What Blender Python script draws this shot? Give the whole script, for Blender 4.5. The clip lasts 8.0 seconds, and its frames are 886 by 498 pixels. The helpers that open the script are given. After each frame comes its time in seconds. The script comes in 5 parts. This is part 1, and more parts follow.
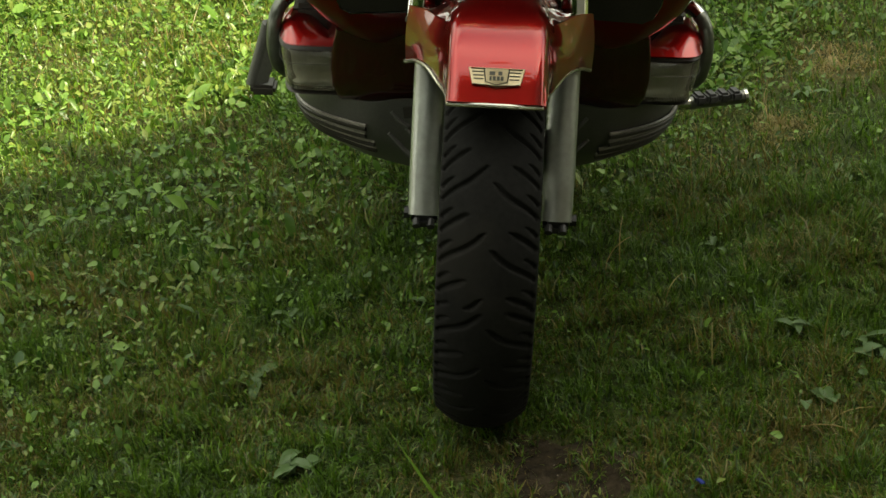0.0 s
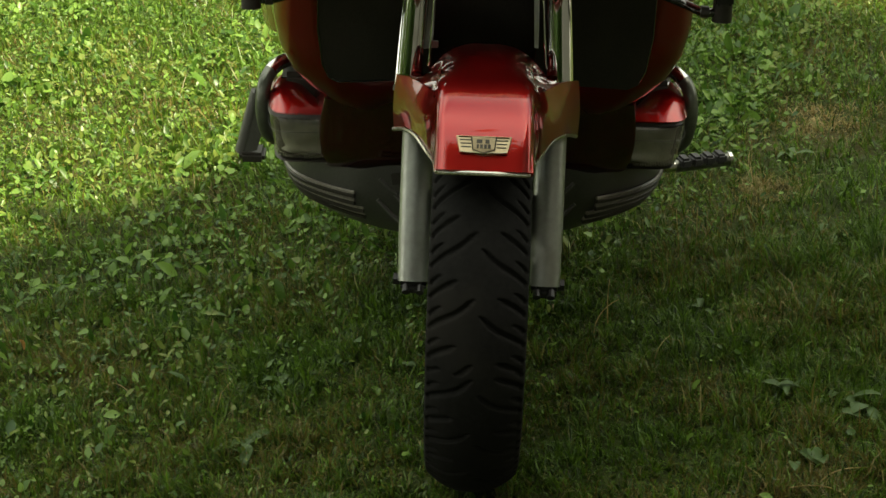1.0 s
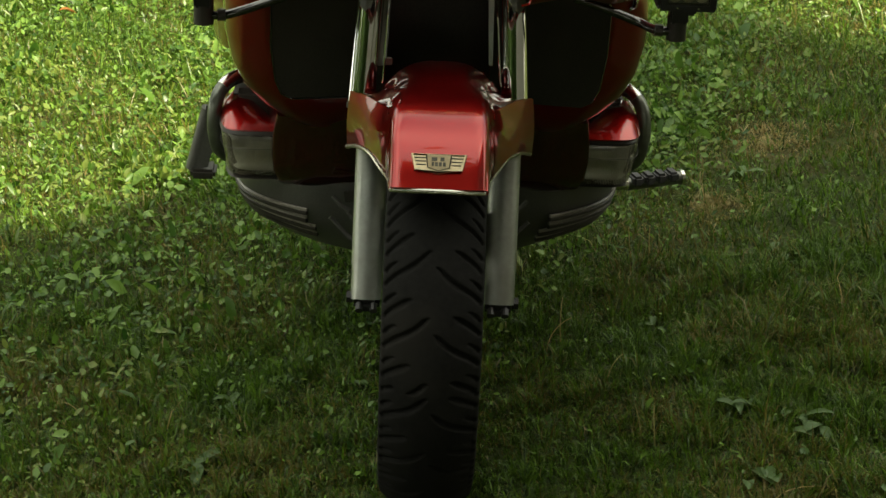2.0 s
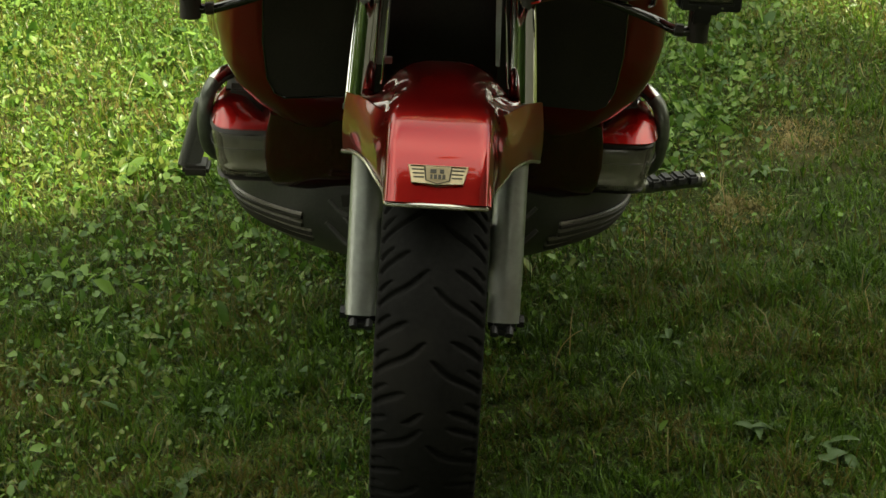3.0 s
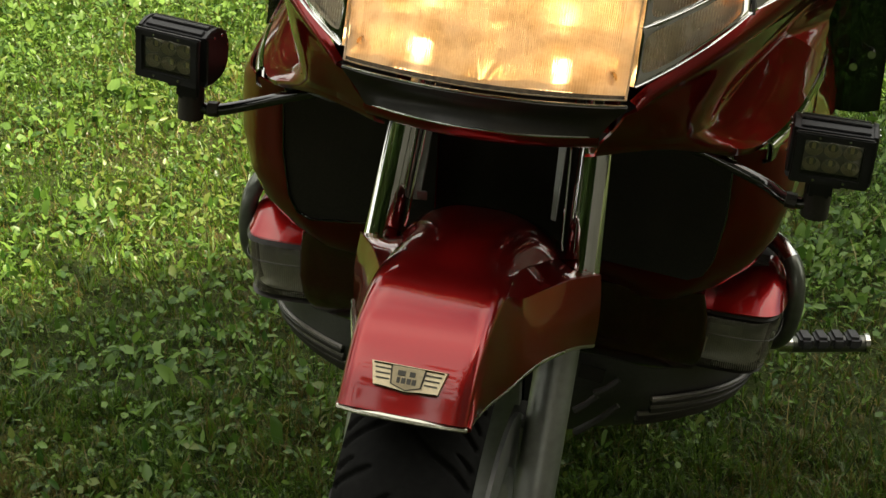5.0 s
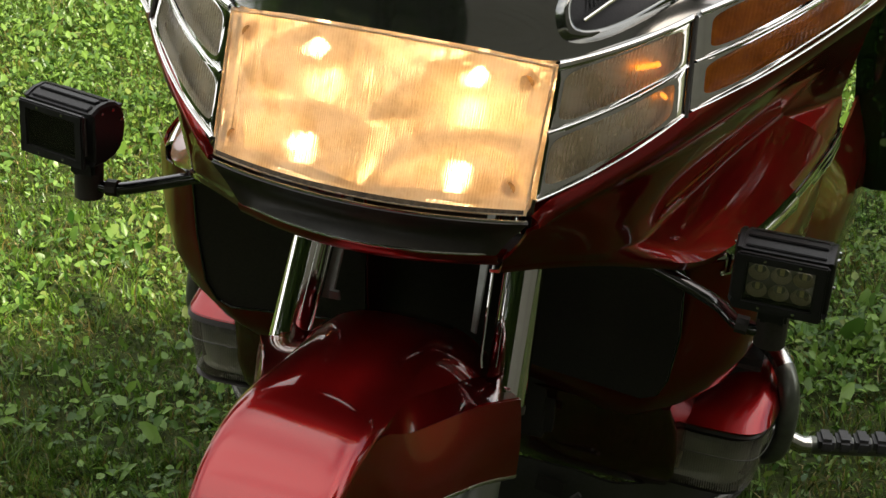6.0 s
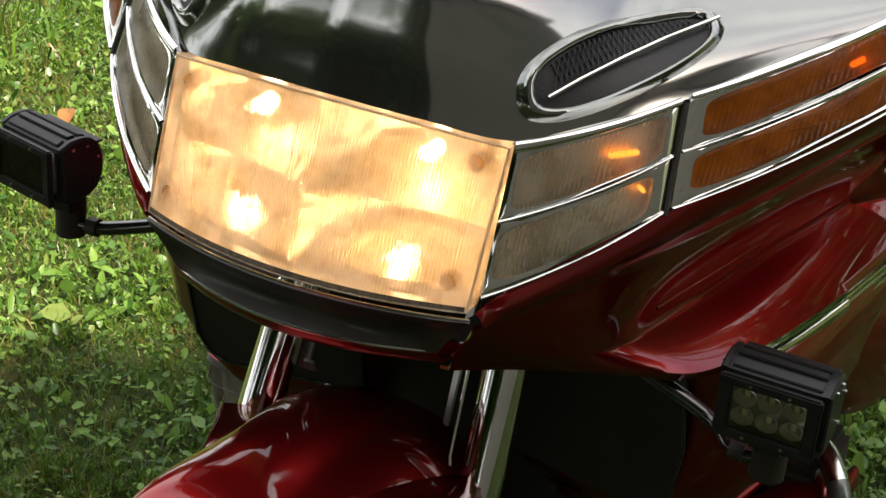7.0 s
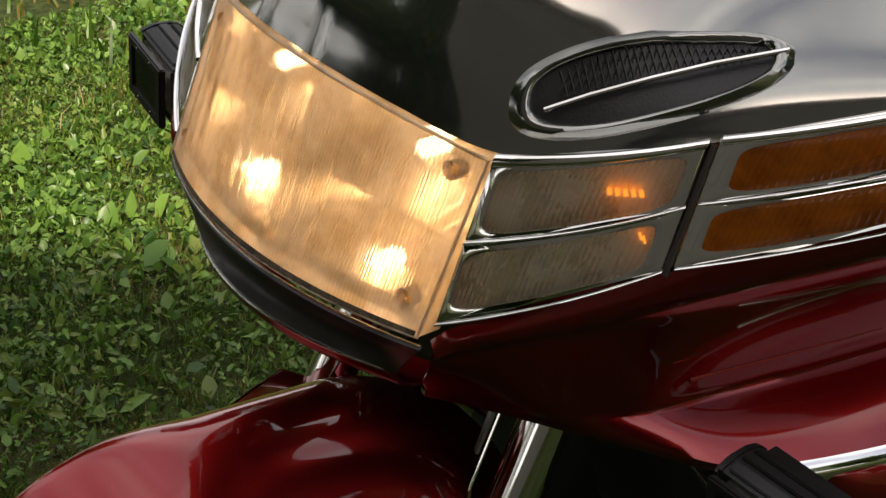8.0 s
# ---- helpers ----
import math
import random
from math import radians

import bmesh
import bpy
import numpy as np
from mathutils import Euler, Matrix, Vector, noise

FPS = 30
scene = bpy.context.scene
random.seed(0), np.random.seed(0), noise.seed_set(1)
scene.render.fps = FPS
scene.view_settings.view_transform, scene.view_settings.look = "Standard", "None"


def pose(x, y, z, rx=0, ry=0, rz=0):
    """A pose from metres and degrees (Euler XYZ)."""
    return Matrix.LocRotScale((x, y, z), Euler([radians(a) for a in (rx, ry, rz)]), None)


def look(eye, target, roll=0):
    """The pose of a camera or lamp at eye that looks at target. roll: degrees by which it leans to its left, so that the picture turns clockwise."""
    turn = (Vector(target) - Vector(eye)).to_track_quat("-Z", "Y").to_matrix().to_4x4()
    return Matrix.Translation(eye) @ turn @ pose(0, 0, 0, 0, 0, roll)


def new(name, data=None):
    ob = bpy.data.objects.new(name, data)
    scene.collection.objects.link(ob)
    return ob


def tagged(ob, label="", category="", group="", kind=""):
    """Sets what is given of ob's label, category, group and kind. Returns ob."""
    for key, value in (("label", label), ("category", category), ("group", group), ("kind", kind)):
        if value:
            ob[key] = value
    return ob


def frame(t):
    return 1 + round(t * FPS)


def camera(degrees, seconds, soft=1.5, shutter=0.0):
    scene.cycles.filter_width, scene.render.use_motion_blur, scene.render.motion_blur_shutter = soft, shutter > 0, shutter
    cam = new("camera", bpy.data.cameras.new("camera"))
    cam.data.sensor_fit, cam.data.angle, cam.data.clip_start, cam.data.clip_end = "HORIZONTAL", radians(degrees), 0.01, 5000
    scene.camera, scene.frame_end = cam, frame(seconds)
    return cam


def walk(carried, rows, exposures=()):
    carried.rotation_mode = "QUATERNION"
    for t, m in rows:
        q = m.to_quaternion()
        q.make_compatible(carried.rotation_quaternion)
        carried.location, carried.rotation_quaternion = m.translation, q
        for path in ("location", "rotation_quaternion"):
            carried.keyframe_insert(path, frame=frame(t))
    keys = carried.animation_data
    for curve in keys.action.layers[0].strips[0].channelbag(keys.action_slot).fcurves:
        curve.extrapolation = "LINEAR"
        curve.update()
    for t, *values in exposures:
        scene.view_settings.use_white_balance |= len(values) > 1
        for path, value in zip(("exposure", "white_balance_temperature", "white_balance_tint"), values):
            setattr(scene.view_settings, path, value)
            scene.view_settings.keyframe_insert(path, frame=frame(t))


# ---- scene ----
cam = camera(27.6, 8.0)
PATH = [
    (0, (0.1227, -2.4660, 1.4373), (-0.0080, -0.6500, 0.6101), -6.05),
    (0.5, (0.1207, -2.4690, 1.4374), (-0.0084, -0.6440, 0.6302), -6.23),
    (1, (0.1233, -2.4830, 1.4563), (0.0113, -0.6410, 0.6878), -6.38),
    (1.5, (0.1254, -2.4780, 1.4581), (0.0448, -0.6270, 0.7062), -6.07),
    (2.8, (0.0848, -2.3450, 1.4403), (0.0542, -0.5040, 0.6603), -5.10),
    (3, (0.1368, -2.2720, 1.4371), (0.0625, -0.4340, 0.6516), -5.10),
    (3.5, (0.2197, -2.1180, 1.4325), (0.0915, -0.2870, 0.6382), -5.01),
    (4, (0.2216, -1.9290, 1.4313), (0.1078, -0.0900, 0.6529), -4.49),
    (4.2, (0.2285, -1.8670, 1.4308), (0.0839, -0.0290, 0.6549), -4.19),
    (5.3, (0.5275, -1.5600, 1.4308), (0.0430, 0.2150, 0.6461), -2.97),
    (5.5, (0.5545, -1.4780, 1.4296), (0.0540, 0.2920, 0.6452), -3.46),
    (6, (0.6586, -1.3200, 1.4513), (0.0426, 0.4070, 0.6532), -2.88),
    (6.5, (0.8034, -1.2230, 1.4678), (0.0164, 0.4310, 0.6643), -1.61),
    (7, (0.8287, -1.0280, 1.4457), (-0.0573, 0.5770, 0.6462), -1.77),
    (7.5, (0.8624, -0.8260, 1.4540), (-0.1778, 0.6580, 0.6077), -0.55),
    (8, (1.0583, -0.5890, 1.4192), (-0.3247, 0.5660, 0.5523), 1.12),
]
walk(cam, [(t, look(eye, target, roll)) for t, eye, target, roll in PATH], [(0, 1.8, 7600, 1), (1.5, 1.55, 7600, 1), (3, 1.65, 7600, 1), (3.5, 1.7, 7600, 1), (4.2, 1.72, 7500, 5), (5.5, 1.32, 7000, 11), (6.5, 1.55, 6650, 14), (7.5, 1.54, 6650, 13), (8, 0.85, 6800, 17)])

from mathutils.bvhtree import BVHTree

# ---- light ----
world = bpy.data.worlds.new("world")
scene.world = world
world.use_nodes = True
SUN_EL, SUN_AZ = radians(46), math.atan2(0.85, -0.53)   # the sun stands over the house, in the +x -y quarter
wn = world.node_tree
sky = wn.nodes.new("ShaderNodeTexSky")
sky.sky_type, sky.sun_disc = "NISHITA", False
sky.sun_elevation, sky.sun_rotation = SUN_EL, SUN_AZ
sky.dust_density, sky.air_density = 4.0, 1.0
wn.nodes["Background"].inputs["Strength"].default_value = 0.10
# thin bright cloud over the blue
cloud = wn.nodes.new("ShaderNodeTexNoise")
cloud.inputs["Scale"].default_value, cloud.inputs["Detail"].default_value = 2.2, 6.0
cover = wn.nodes.new("ShaderNodeValToRGB")
cover.color_ramp.elements[0].position, cover.color_ramp.elements[1].position = 0.30, 0.62
over = wn.nodes.new("ShaderNodeMix")
over.data_type = "RGBA"
wn.links.new(wn.nodes.new("ShaderNodeTexCoord").outputs["Generated"], cloud.inputs["Vector"])
wn.links.new(cloud.outputs["Fac"], cover.inputs["Fac"])
wn.links.new(cover.outputs["Color"], over.inputs["Factor"])
wn.links.new(sky.outputs["Color"], over.inputs["A"])
over.inputs["B"].default_value = (10.0, 10.2, 10.0, 1)
wn.links.new(over.outputs["Result"], wn.nodes["Background"].inputs["Color"])
sun = new("sun", bpy.data.lights.new("sun", "SUN"))
sun.data.energy, sun.data.angle, sun.data.color = 4.7, radians(1.6), (1.0, 0.92, 0.76)
sun_dir = Vector((0.85 * math.cos(SUN_EL), -0.53 * math.cos(SUN_EL), math.sin(SUN_EL)))
sun.matrix_world = look(sun_dir * 30, (0, 0, 0))

# ---- materials ----


def node(nt, kind, **values):
    n = nt.nodes.new(kind)
    for key, value in values.items():
        n.inputs[key].default_value = value
    return n


def material(name, color, rough=0.5, metal=0.0, coat=0.0, vary=0.12, grain=60.0, bump=0.0, stain=None, stain_scale=6.0, spec=0.5, per_object=0.0):
    """Principled with variation at two scales, a fine relief and, where given, a stain colour."""
    m = bpy.data.materials.new(name)
    m.use_nodes = True
    nt = m.node_tree
    p = nt.nodes["Principled BSDF"]
    p.inputs["Roughness"].default_value = rough
    p.inputs["Metallic"].default_value = metal
    p.inputs["Coat Weight"].default_value = coat
    p.inputs["Coat Roughness"].default_value = 0.04
    p.inputs["Specular IOR Level"].default_value = spec
    tc = nt.nodes.new("ShaderNodeTexCoord")
    fine = node(nt, "ShaderNodeTexNoise", Scale=grain, Detail=4.0)
    coarse = node(nt, "ShaderNodeTexNoise", Scale=stain_scale, Detail=5.0)
    for n in (fine, coarse):
        nt.links.new(tc.outputs["Object"], n.inputs["Vector"])
    ramp = nt.nodes.new("ShaderNodeValToRGB")
    ramp.color_ramp.elements[0].position, ramp.color_ramp.elements[1].position = 0.3, 0.7
    ramp.color_ramp.elements[0].color = (*[c * (1 - vary) for c in color], 1)
    ramp.color_ramp.elements[1].color = (*[min(1, c * (1 + vary)) for c in color], 1)
    nt.links.new(fine.outputs["Fac"], ramp.inputs["Fac"])
    out = ramp.outputs["Color"]
    if stain:
        mix = nt.nodes.new("ShaderNodeMix")
        mix.data_type = "RGBA"
        mask = nt.nodes.new("ShaderNodeValToRGB")
        mask.color_ramp.elements[0].position, mask.color_ramp.elements[1].position = 0.52, 0.68
        nt.links.new(coarse.outputs["Fac"], mask.inputs["Fac"])
        nt.links.new(mask.outputs["Color"], mix.inputs["Factor"])
        nt.links.new(out, mix.inputs["A"])
        mix.inputs["B"].default_value = (*stain, 1)
        out = mix.outputs["Result"]
    nt.links.new(out, p.inputs["Base Color"])
    rr = node(nt, "ShaderNodeMapRange")
    rr.inputs["To Min"].default_value, rr.inputs["To Max"].default_value = rough * 0.8, min(1.0, rough * 1.3)
    nt.links.new(coarse.outputs["Fac"], rr.inputs["Value"])
    nt.links.new(rr.outputs["Result"], p.inputs["Roughness"])
    if bump:
        b = node(nt, "ShaderNodeBump", Strength=1.0, Distance=bump)
        nt.links.new(fine.outputs["Fac"], b.inputs["Height"])
        nt.links.new(b.outputs["Normal"], p.inputs["Normal"])
    return m


def leaf_material(name, dark, light, dry, dry_share, scale_pos=1.4, sheen=0.2):
    """Thin leaves: a colour per leaf, drifting over the lawn, with light passing through them."""
    m = bpy.data.materials.new(name)
    m.use_nodes = True
    nt = m.node_tree
    p, end = nt.nodes["Principled BSDF"], nt.nodes["Material Output"]
    p.inputs["Roughness"].default_value, p.inputs["Specular IOR Level"].default_value = 0.36, sheen
    geo, tc = nt.nodes.new("ShaderNodeNewGeometry"), nt.nodes.new("ShaderNodeTexCoord")
    patch = node(nt, "ShaderNodeTexNoise", Scale=scale_pos, Detail=3.0)
    nt.links.new(tc.outputs["Object"], patch.inputs["Vector"])
    own = nt.nodes.new("ShaderNodeMix")
    own.data_type = "RGBA"
    nt.links.new(geo.outputs["Random Per Island"], own.inputs["Factor"])
    own.inputs["A"].default_value, own.inputs["B"].default_value = (*dark, 1), (*light, 1)
    add = nt.nodes.new("ShaderNodeMath")
    add.operation = "MULTIPLY_ADD"
    hashed = nt.nodes.new("ShaderNodeTexWhiteNoise")
    hashed.noise_dimensions = "1D"
    nt.links.new(geo.outputs["Random Per Island"], hashed.inputs["W"])
    nt.links.new(hashed.outputs["Value"], add.inputs[0])
    add.inputs[1].default_value = 0.55
    nt.links.new(patch.outputs["Fac"], add.inputs[2])
    mask = nt.nodes.new("ShaderNodeValToRGB")
    mask.color_ramp.elements[0].position, mask.color_ramp.elements[1].position = 1.0 - dry_share, 1.08 - dry_share
    nt.links.new(add.outputs[0], mask.inputs["Fac"])
    mix = nt.nodes.new("ShaderNodeMix")
    mix.data_type = "RGBA"
    nt.links.new(mask.outputs["Color"], mix.inputs["Factor"])
    nt.links.new(own.outputs["Result"], mix.inputs["A"])
    mix.inputs["B"].default_value = (*dry, 1)
    nt.links.new(mix.outputs["Result"], p.inputs["Base Color"])
    tr = nt.nodes.new("ShaderNodeBsdfTranslucent")
    nt.links.new(mix.outputs["Result"], tr.inputs["Color"])
    both = nt.nodes.new("ShaderNodeMixShader")
    both.inputs[0].default_value = 0.35
    nt.links.new(p.outputs[0], both.inputs[1])
    nt.links.new(tr.outputs[0], both.inputs[2])
    nt.links.new(both.outputs[0], end.inputs["Surface"])
    return m


def glass_material(name, tint, clear=0.75, rough=0.08, haze=0.0, haze_color=(0.8, 0.75, 0.6), ribs=0.0, mottle=0.0, blur=0.0):
    """A thin clear or tinted shell: see-through, glossy by Fresnel, with some hazy plastic in it."""
    m = bpy.data.materials.new(name)
    m.use_nodes = True
    nt = m.node_tree
    nt.nodes.remove(nt.nodes["Principled BSDF"])
    end = nt.nodes["Material Output"]
    if blur:
        see = node(nt, "ShaderNodeBsdfRefraction", Roughness=blur, IOR=1.12)
    else:
        see = nt.nodes.new("ShaderNodeBsdfTransparent")
    see.inputs["Color"].default_value = (*tint, 1)
    gloss = node(nt, "ShaderNodeBsdfGlossy", Roughness=rough)
    fres = node(nt, "ShaderNodeFresnel", IOR=1.45)
    trans = nt.nodes.new("ShaderNodeBsdfTranslucent")
    diff = nt.nodes.new("ShaderNodeBsdfDiffuse")
    for n in (trans, diff):
        n.inputs["Color"].default_value = (*haze_color, 1)
    cloud = nt.nodes.new("ShaderNodeMixShader")
    cloud.inputs[0].default_value = 0.4
    nt.links.new(trans.outputs[0], cloud.inputs[1])
    nt.links.new(diff.outputs[0], cloud.inputs[2])
    body = nt.nodes.new("ShaderNodeMixShader")
    body.inputs[0].default_value = haze
    nt.links.new(see.outputs[0], body.inputs[1])
    nt.links.new(cloud.outputs[0], body.inputs[2])
    both = nt.nodes.new("ShaderNodeMixShader")
    nt.links.new(fres.outputs[0], both.inputs[0])
    nt.links.new(body.outputs[0], both.inputs[1])
    nt.links.new(gloss.outputs[0], both.inputs[2])
    nt.links.new(both.outputs[0], end.inputs["Surface"])
    if mottle:
        # grime and moulded blocks make the haze uneven
        tm = nt.nodes.new("ShaderNodeTexCoord")
        dirt = node(nt, "ShaderNodeTexNoise", Scale=34.0, Detail=5.0, Roughness=0.65)
        blocks = node(nt, "ShaderNodeTexVoronoi", Scale=26.0)
        blocks.distance = "CHEBYCHEV"
        flutes = node(nt, "ShaderNodeTexWave", Scale=110.0, Distortion=0.5)
        total = nt.nodes.new("ShaderNodeMath")
        total.operation = "MULTIPLY_ADD"
        more = nt.nodes.new("ShaderNodeMath")
        more.operation = "MULTIPLY_ADD"
        for n in (dirt, blocks, flutes):
            nt.links.new(tm.outputs["Object"], n.inputs["Vector"])
        nt.links.new(flutes.outputs["Fac"], more.inputs[0])
        more.inputs[1].default_value = 0.4
        nt.links.new(dirt.outputs["Fac"], more.inputs[2])
        nt.links.new(blocks.outputs["Distance"], total.inputs[0])
        total.inputs[1].default_value = 0.5
        nt.links.new(more.outputs[0], total.inputs[2])
        soil_ramp = nt.nodes.new("ShaderNodeValToRGB")
        soil_ramp.color_ramp.elements[0].position, soil_ramp.color_ramp.elements[1].position = 0.36, 0.56
        soil_ramp.color_ramp.elements[0].color = (haze_color[0] * 0.68, haze_color[1] * 0.60, haze_color[2] * 0.48, 1)
        soil_ramp.color_ramp.elements[1].color = (*haze_color, 1)
        nt.links.new(dirt.outputs["Fac"], soil_ramp.inputs["Fac"])
        for n in (trans, diff):
            nt.links.new(soil_ramp.outputs["Color"], n.inputs["Color"])
        span = node(nt, "ShaderNodeMapRange")
        span.inputs["From Min"].default_value, span.inputs["From Max"].default_value = 0.45, 1.15
        span.inputs["To Min"].default_value, span.inputs["To Max"].default_value = haze - mottle, haze + mottle
        nt.links.new(total.outputs[0], span.inputs["Value"])
        nt.links.new(span.outputs["Result"], body.inputs[0])
    if ribs:
        tc = nt.nodes.new("ShaderNodeTexCoord")
        wave = node(nt, "ShaderNodeTexWave", Scale=ribs, Distortion=0.6)
        wave.bands_direction = "X"
        nt.links.new(tc.outputs["Object"], wave.inputs["Vector"])
        b = node(nt, "ShaderNodeBump", Strength=0.6, Distance=0.002)
        nt.links.new(wave.outputs["Fac"], b.inputs["Height"])
        nt.links.new(b.outputs["Normal"], gloss.inputs["Normal"])
    return m


def glow_material(name, color, strength):
    m = bpy.data.materials.new(name)
    m.use_nodes = True
    p = m.node_tree.nodes["Principled BSDF"]
    p.inputs["Base Color"].default_value = (*color, 1)
    p.inputs["Emission Color"].default_value = (*color, 1)
    p.inputs["Emission Strength"].default_value = strength
    return m


RED = material("candy_red_paint", (0.22, 0.008, 0.008), 0.30, 0.9, 1.0, 0.06, 900, stain=(0.23, 0.009, 0.009), stain_scale=14)
RED.node_tree.nodes["Principled BSDF"].inputs["Specular Tint"].default_value = (0.45, 0.03, 0.03, 1)
BLACK_GLOSS = material("black_gloss_paint", (0.012, 0.013, 0.012), 0.10, 0.0, 1.0, 0.1, 30)
BLACK = material("black_plastic", (0.026, 0.023, 0.019), 0.42, 0, 0, 0.2, 300, 0.0002, stain=(0.036, 0.031, 0.026), spec=0.35)
HOOD = material("dark_mirror_paint", (0.24, 0.245, 0.23), 0.10, 0.95, 0.5, 0.03, 30)
BAR = material("dull_guard_tube", (0.13, 0.14, 0.12), 0.3, 0.7, 0, 0.15, 60, stain=(0.2, 0.2, 0.18), stain_scale=8)
BLACK_METAL = material("black_powder_coat", (0.010, 0.010, 0.010), 0.38, 0.0, 0, 0.2, 500, 0.0002, spec=0.35)
GRIME = material("lens_edge_grime", (0.09, 0.065, 0.04), 0.7, 0, 0, 0.5, 300, stain=(0.04, 0.03, 0.02), stain_scale=60)
BEZEL = material("dusty_black_plastic", (0.016, 0.014, 0.011), 0.38, 0, 0.15, 0.2, 200, stain=(0.028, 0.024, 0.018), stain_scale=18, spec=0.35)
RUBBER = material("tyre_rubber", (0.009, 0.0088, 0.0082), 0.75, 0, 0, 0.25, 120, 0.0002, stain=(0.015, 0.014, 0.012), stain_scale=5, spec=0.07)
PEG_RUBBER = material("peg_rubber", (0.03, 0.03, 0.032), 0.55, 0, 0, 0.2, 200)
CHROME = material("chrome", (0.75, 0.75, 0.73), 0.06, 1.0, 0, 0.04, 80, stain=(0.6, 0.58, 0.54), stain_scale=20)
WORN_CHROME = material("pitted_chrome", (0.55, 0.56, 0.52), 0.2, 1.0, 0, 0.15, 300, 0.0001, stain=(0.33, 0.31, 0.27), stain_scale=30)
ALUMINIUM = material("oxidised_aluminium", (0.34, 0.35, 0.33), 0.36, 0.9, 0, 0.08, 90, 0.0001, stain=(0.25, 0.25, 0.23), stain_scale=9)
GREY_PLASTIC = material("grey_plastic", (0.058, 0.057, 0.053), 0.4, 0, 0.2, 0.12, 200, stain=(0.05, 0.046, 0.04))
# pale grey that paints in the glints on the louvers' glossy lips
LIP_GLINT = material("glint_pale_plastic", (0.20, 0.185, 0.16), 0.35, 0, 0.2, 0.2, 120, stain=(0.07, 0.065, 0.055))
SILVER_TRIM = material("silver_edge_trim", (0.62, 0.6, 0.5), 0.25, 0.9, 0, 0.15, 100, stain=(0.4, 0.37, 0.3))
BADGE_GOLD = material("badge_silver", (0.62, 0.52, 0.34), 0.32, 0.85, 0, 0.1, 200)
BADGE_DARK = material("badge_dark", (0.06, 0.055, 0.045), 0.4, 0.5, 0, 0.1, 200)
REFLECTOR = material("lamp_reflector", (0.86, 0.80, 0.66), 0.45, 0.9, 0, 0.05, 40)
BOWL = material("headlight_bowl", (0.88, 0.80, 0.64), 0.36, 1.0, 0, 0.05, 40)
LENS = glass_material("headlight_lens", (1.0, 0.95, 0.84), haze=0.70, haze_color=(0.88, 0.77, 0.60), ribs=60, mottle=0.20, blur=0.34)
CLEAR_LENS = glass_material("clear_lens", (0.92, 0.9, 0.84), haze=0.40, haze_color=(0.62, 0.55, 0.42), ribs=90, mottle=0.07)
STUD = glass_material("lens_stud", (0.98, 0.84, 0.60), haze=0.5, haze_color=(0.86, 0.62, 0.34))
CORNER_LENS = glass_material("cornering_lens", (0.8, 0.79, 0.72), haze=0.24, haze_color=(0.62, 0.6, 0.5), rough=0.15, mottle=0.14)
AMBER_LENS = glass_material("amber_lens", (0.85, 0.28, 0.02), haze=0.55, haze_color=(0.75, 0.20, 0.015), ribs=90, mottle=0.06)
SMOKE = glass_material("smoked_plastic", (0.10, 0.13, 0.10), haze=0.15, haze_color=(0.02, 0.025, 0.02))
BULB = glow_material("headlight_bulb", (1.0, 0.68, 0.38), 10.5)
AMBER_BULB = glow_material("marker_bulb", (1.0, 0.30, 0.02), 1.3)
PEBBLE = material("pebble", (0.16, 0.13, 0.10), 0.8, 0, 0, 0.2, 60)
SOIL = material("soil", (0.026, 0.036, 0.009), 0.95, 0, 0, 0.5, 45, 0.01, stain=(0.06, 0.05, 0.022), stain_scale=1.6, spec=0.1)
GRASS = leaf_material("grass", (0.007, 0.030, 0.002), (0.112, 0.215, 0.016), (0.15, 0.12, 0.03), 0.10, 3.0, 0.42)
BROAD = leaf_material("broad_leaves", (0.022, 0.070, 0.008), (0.155, 0.270, 0.045), (0.14, 0.19, 0.036), 0.06, 1.4, 0.35)
WEED = leaf_material("weed_leaf", (0.070, 0.125, 0.045), (0.12, 0.185, 0.075), (0.2, 0.17, 0.07), 0.05)
THATCH = leaf_material("thatch", (0.045, 0.034, 0.014), (0.15, 0.105, 0.042), (0.20, 0.16, 0.07), 0.15, 3.0, 0.2)
# darkened copy of the red paint; the lower cowl's shade is in the colour
SHADED_RED = material("shaded_red_paint", (0.028, 0.0045, 0.004), 0.16, 0, 0.6, 0.1, 200, spec=0.4)
DIRT = material("bare_dirt", (0.022, 0.016, 0.009), 0.95, 0, 0, 0.6, 70, 0.008, stain=(0.040, 0.030, 0.019), stain_scale=30, spec=0.1)
DRY = leaf_material("dry_leaf", (0.20, 0.08, 0.025), (0.26, 0.11, 0.03), (0.3, 0.15, 0.05), 0.2)
STRAW = leaf_material("straw", (0.24, 0.22, 0.09), (0.34, 0.30, 0.14), (0.35, 0.27, 0.12), 0.3)
BLUE = material("blue_plastic", (0.01, 0.02, 0.14), 0.6, spec=0.2)
SIDING = material("beige_siding", (0.15, 0.14, 0.11), 0.6, 0, 0, 0.08, 20, stain=(0.13, 0.12, 0.095), stain_scale=1.0)
ROOFING = material("grey_roofing", (0.09, 0.085, 0.08), 0.9, 0, 0, 0.3, 30, 0.003)
BARK = material("bark", (0.12, 0.09, 0.06), 0.9, 0, 0, 0.4, 12, 0.01)
CROWN = leaf_material("tree_leaves", (0.035, 0.075, 0.014), (0.08, 0.14, 0.03), (0.12, 0.15, 0.03), 0.05, 0.4)

# ---- geometry helpers ----


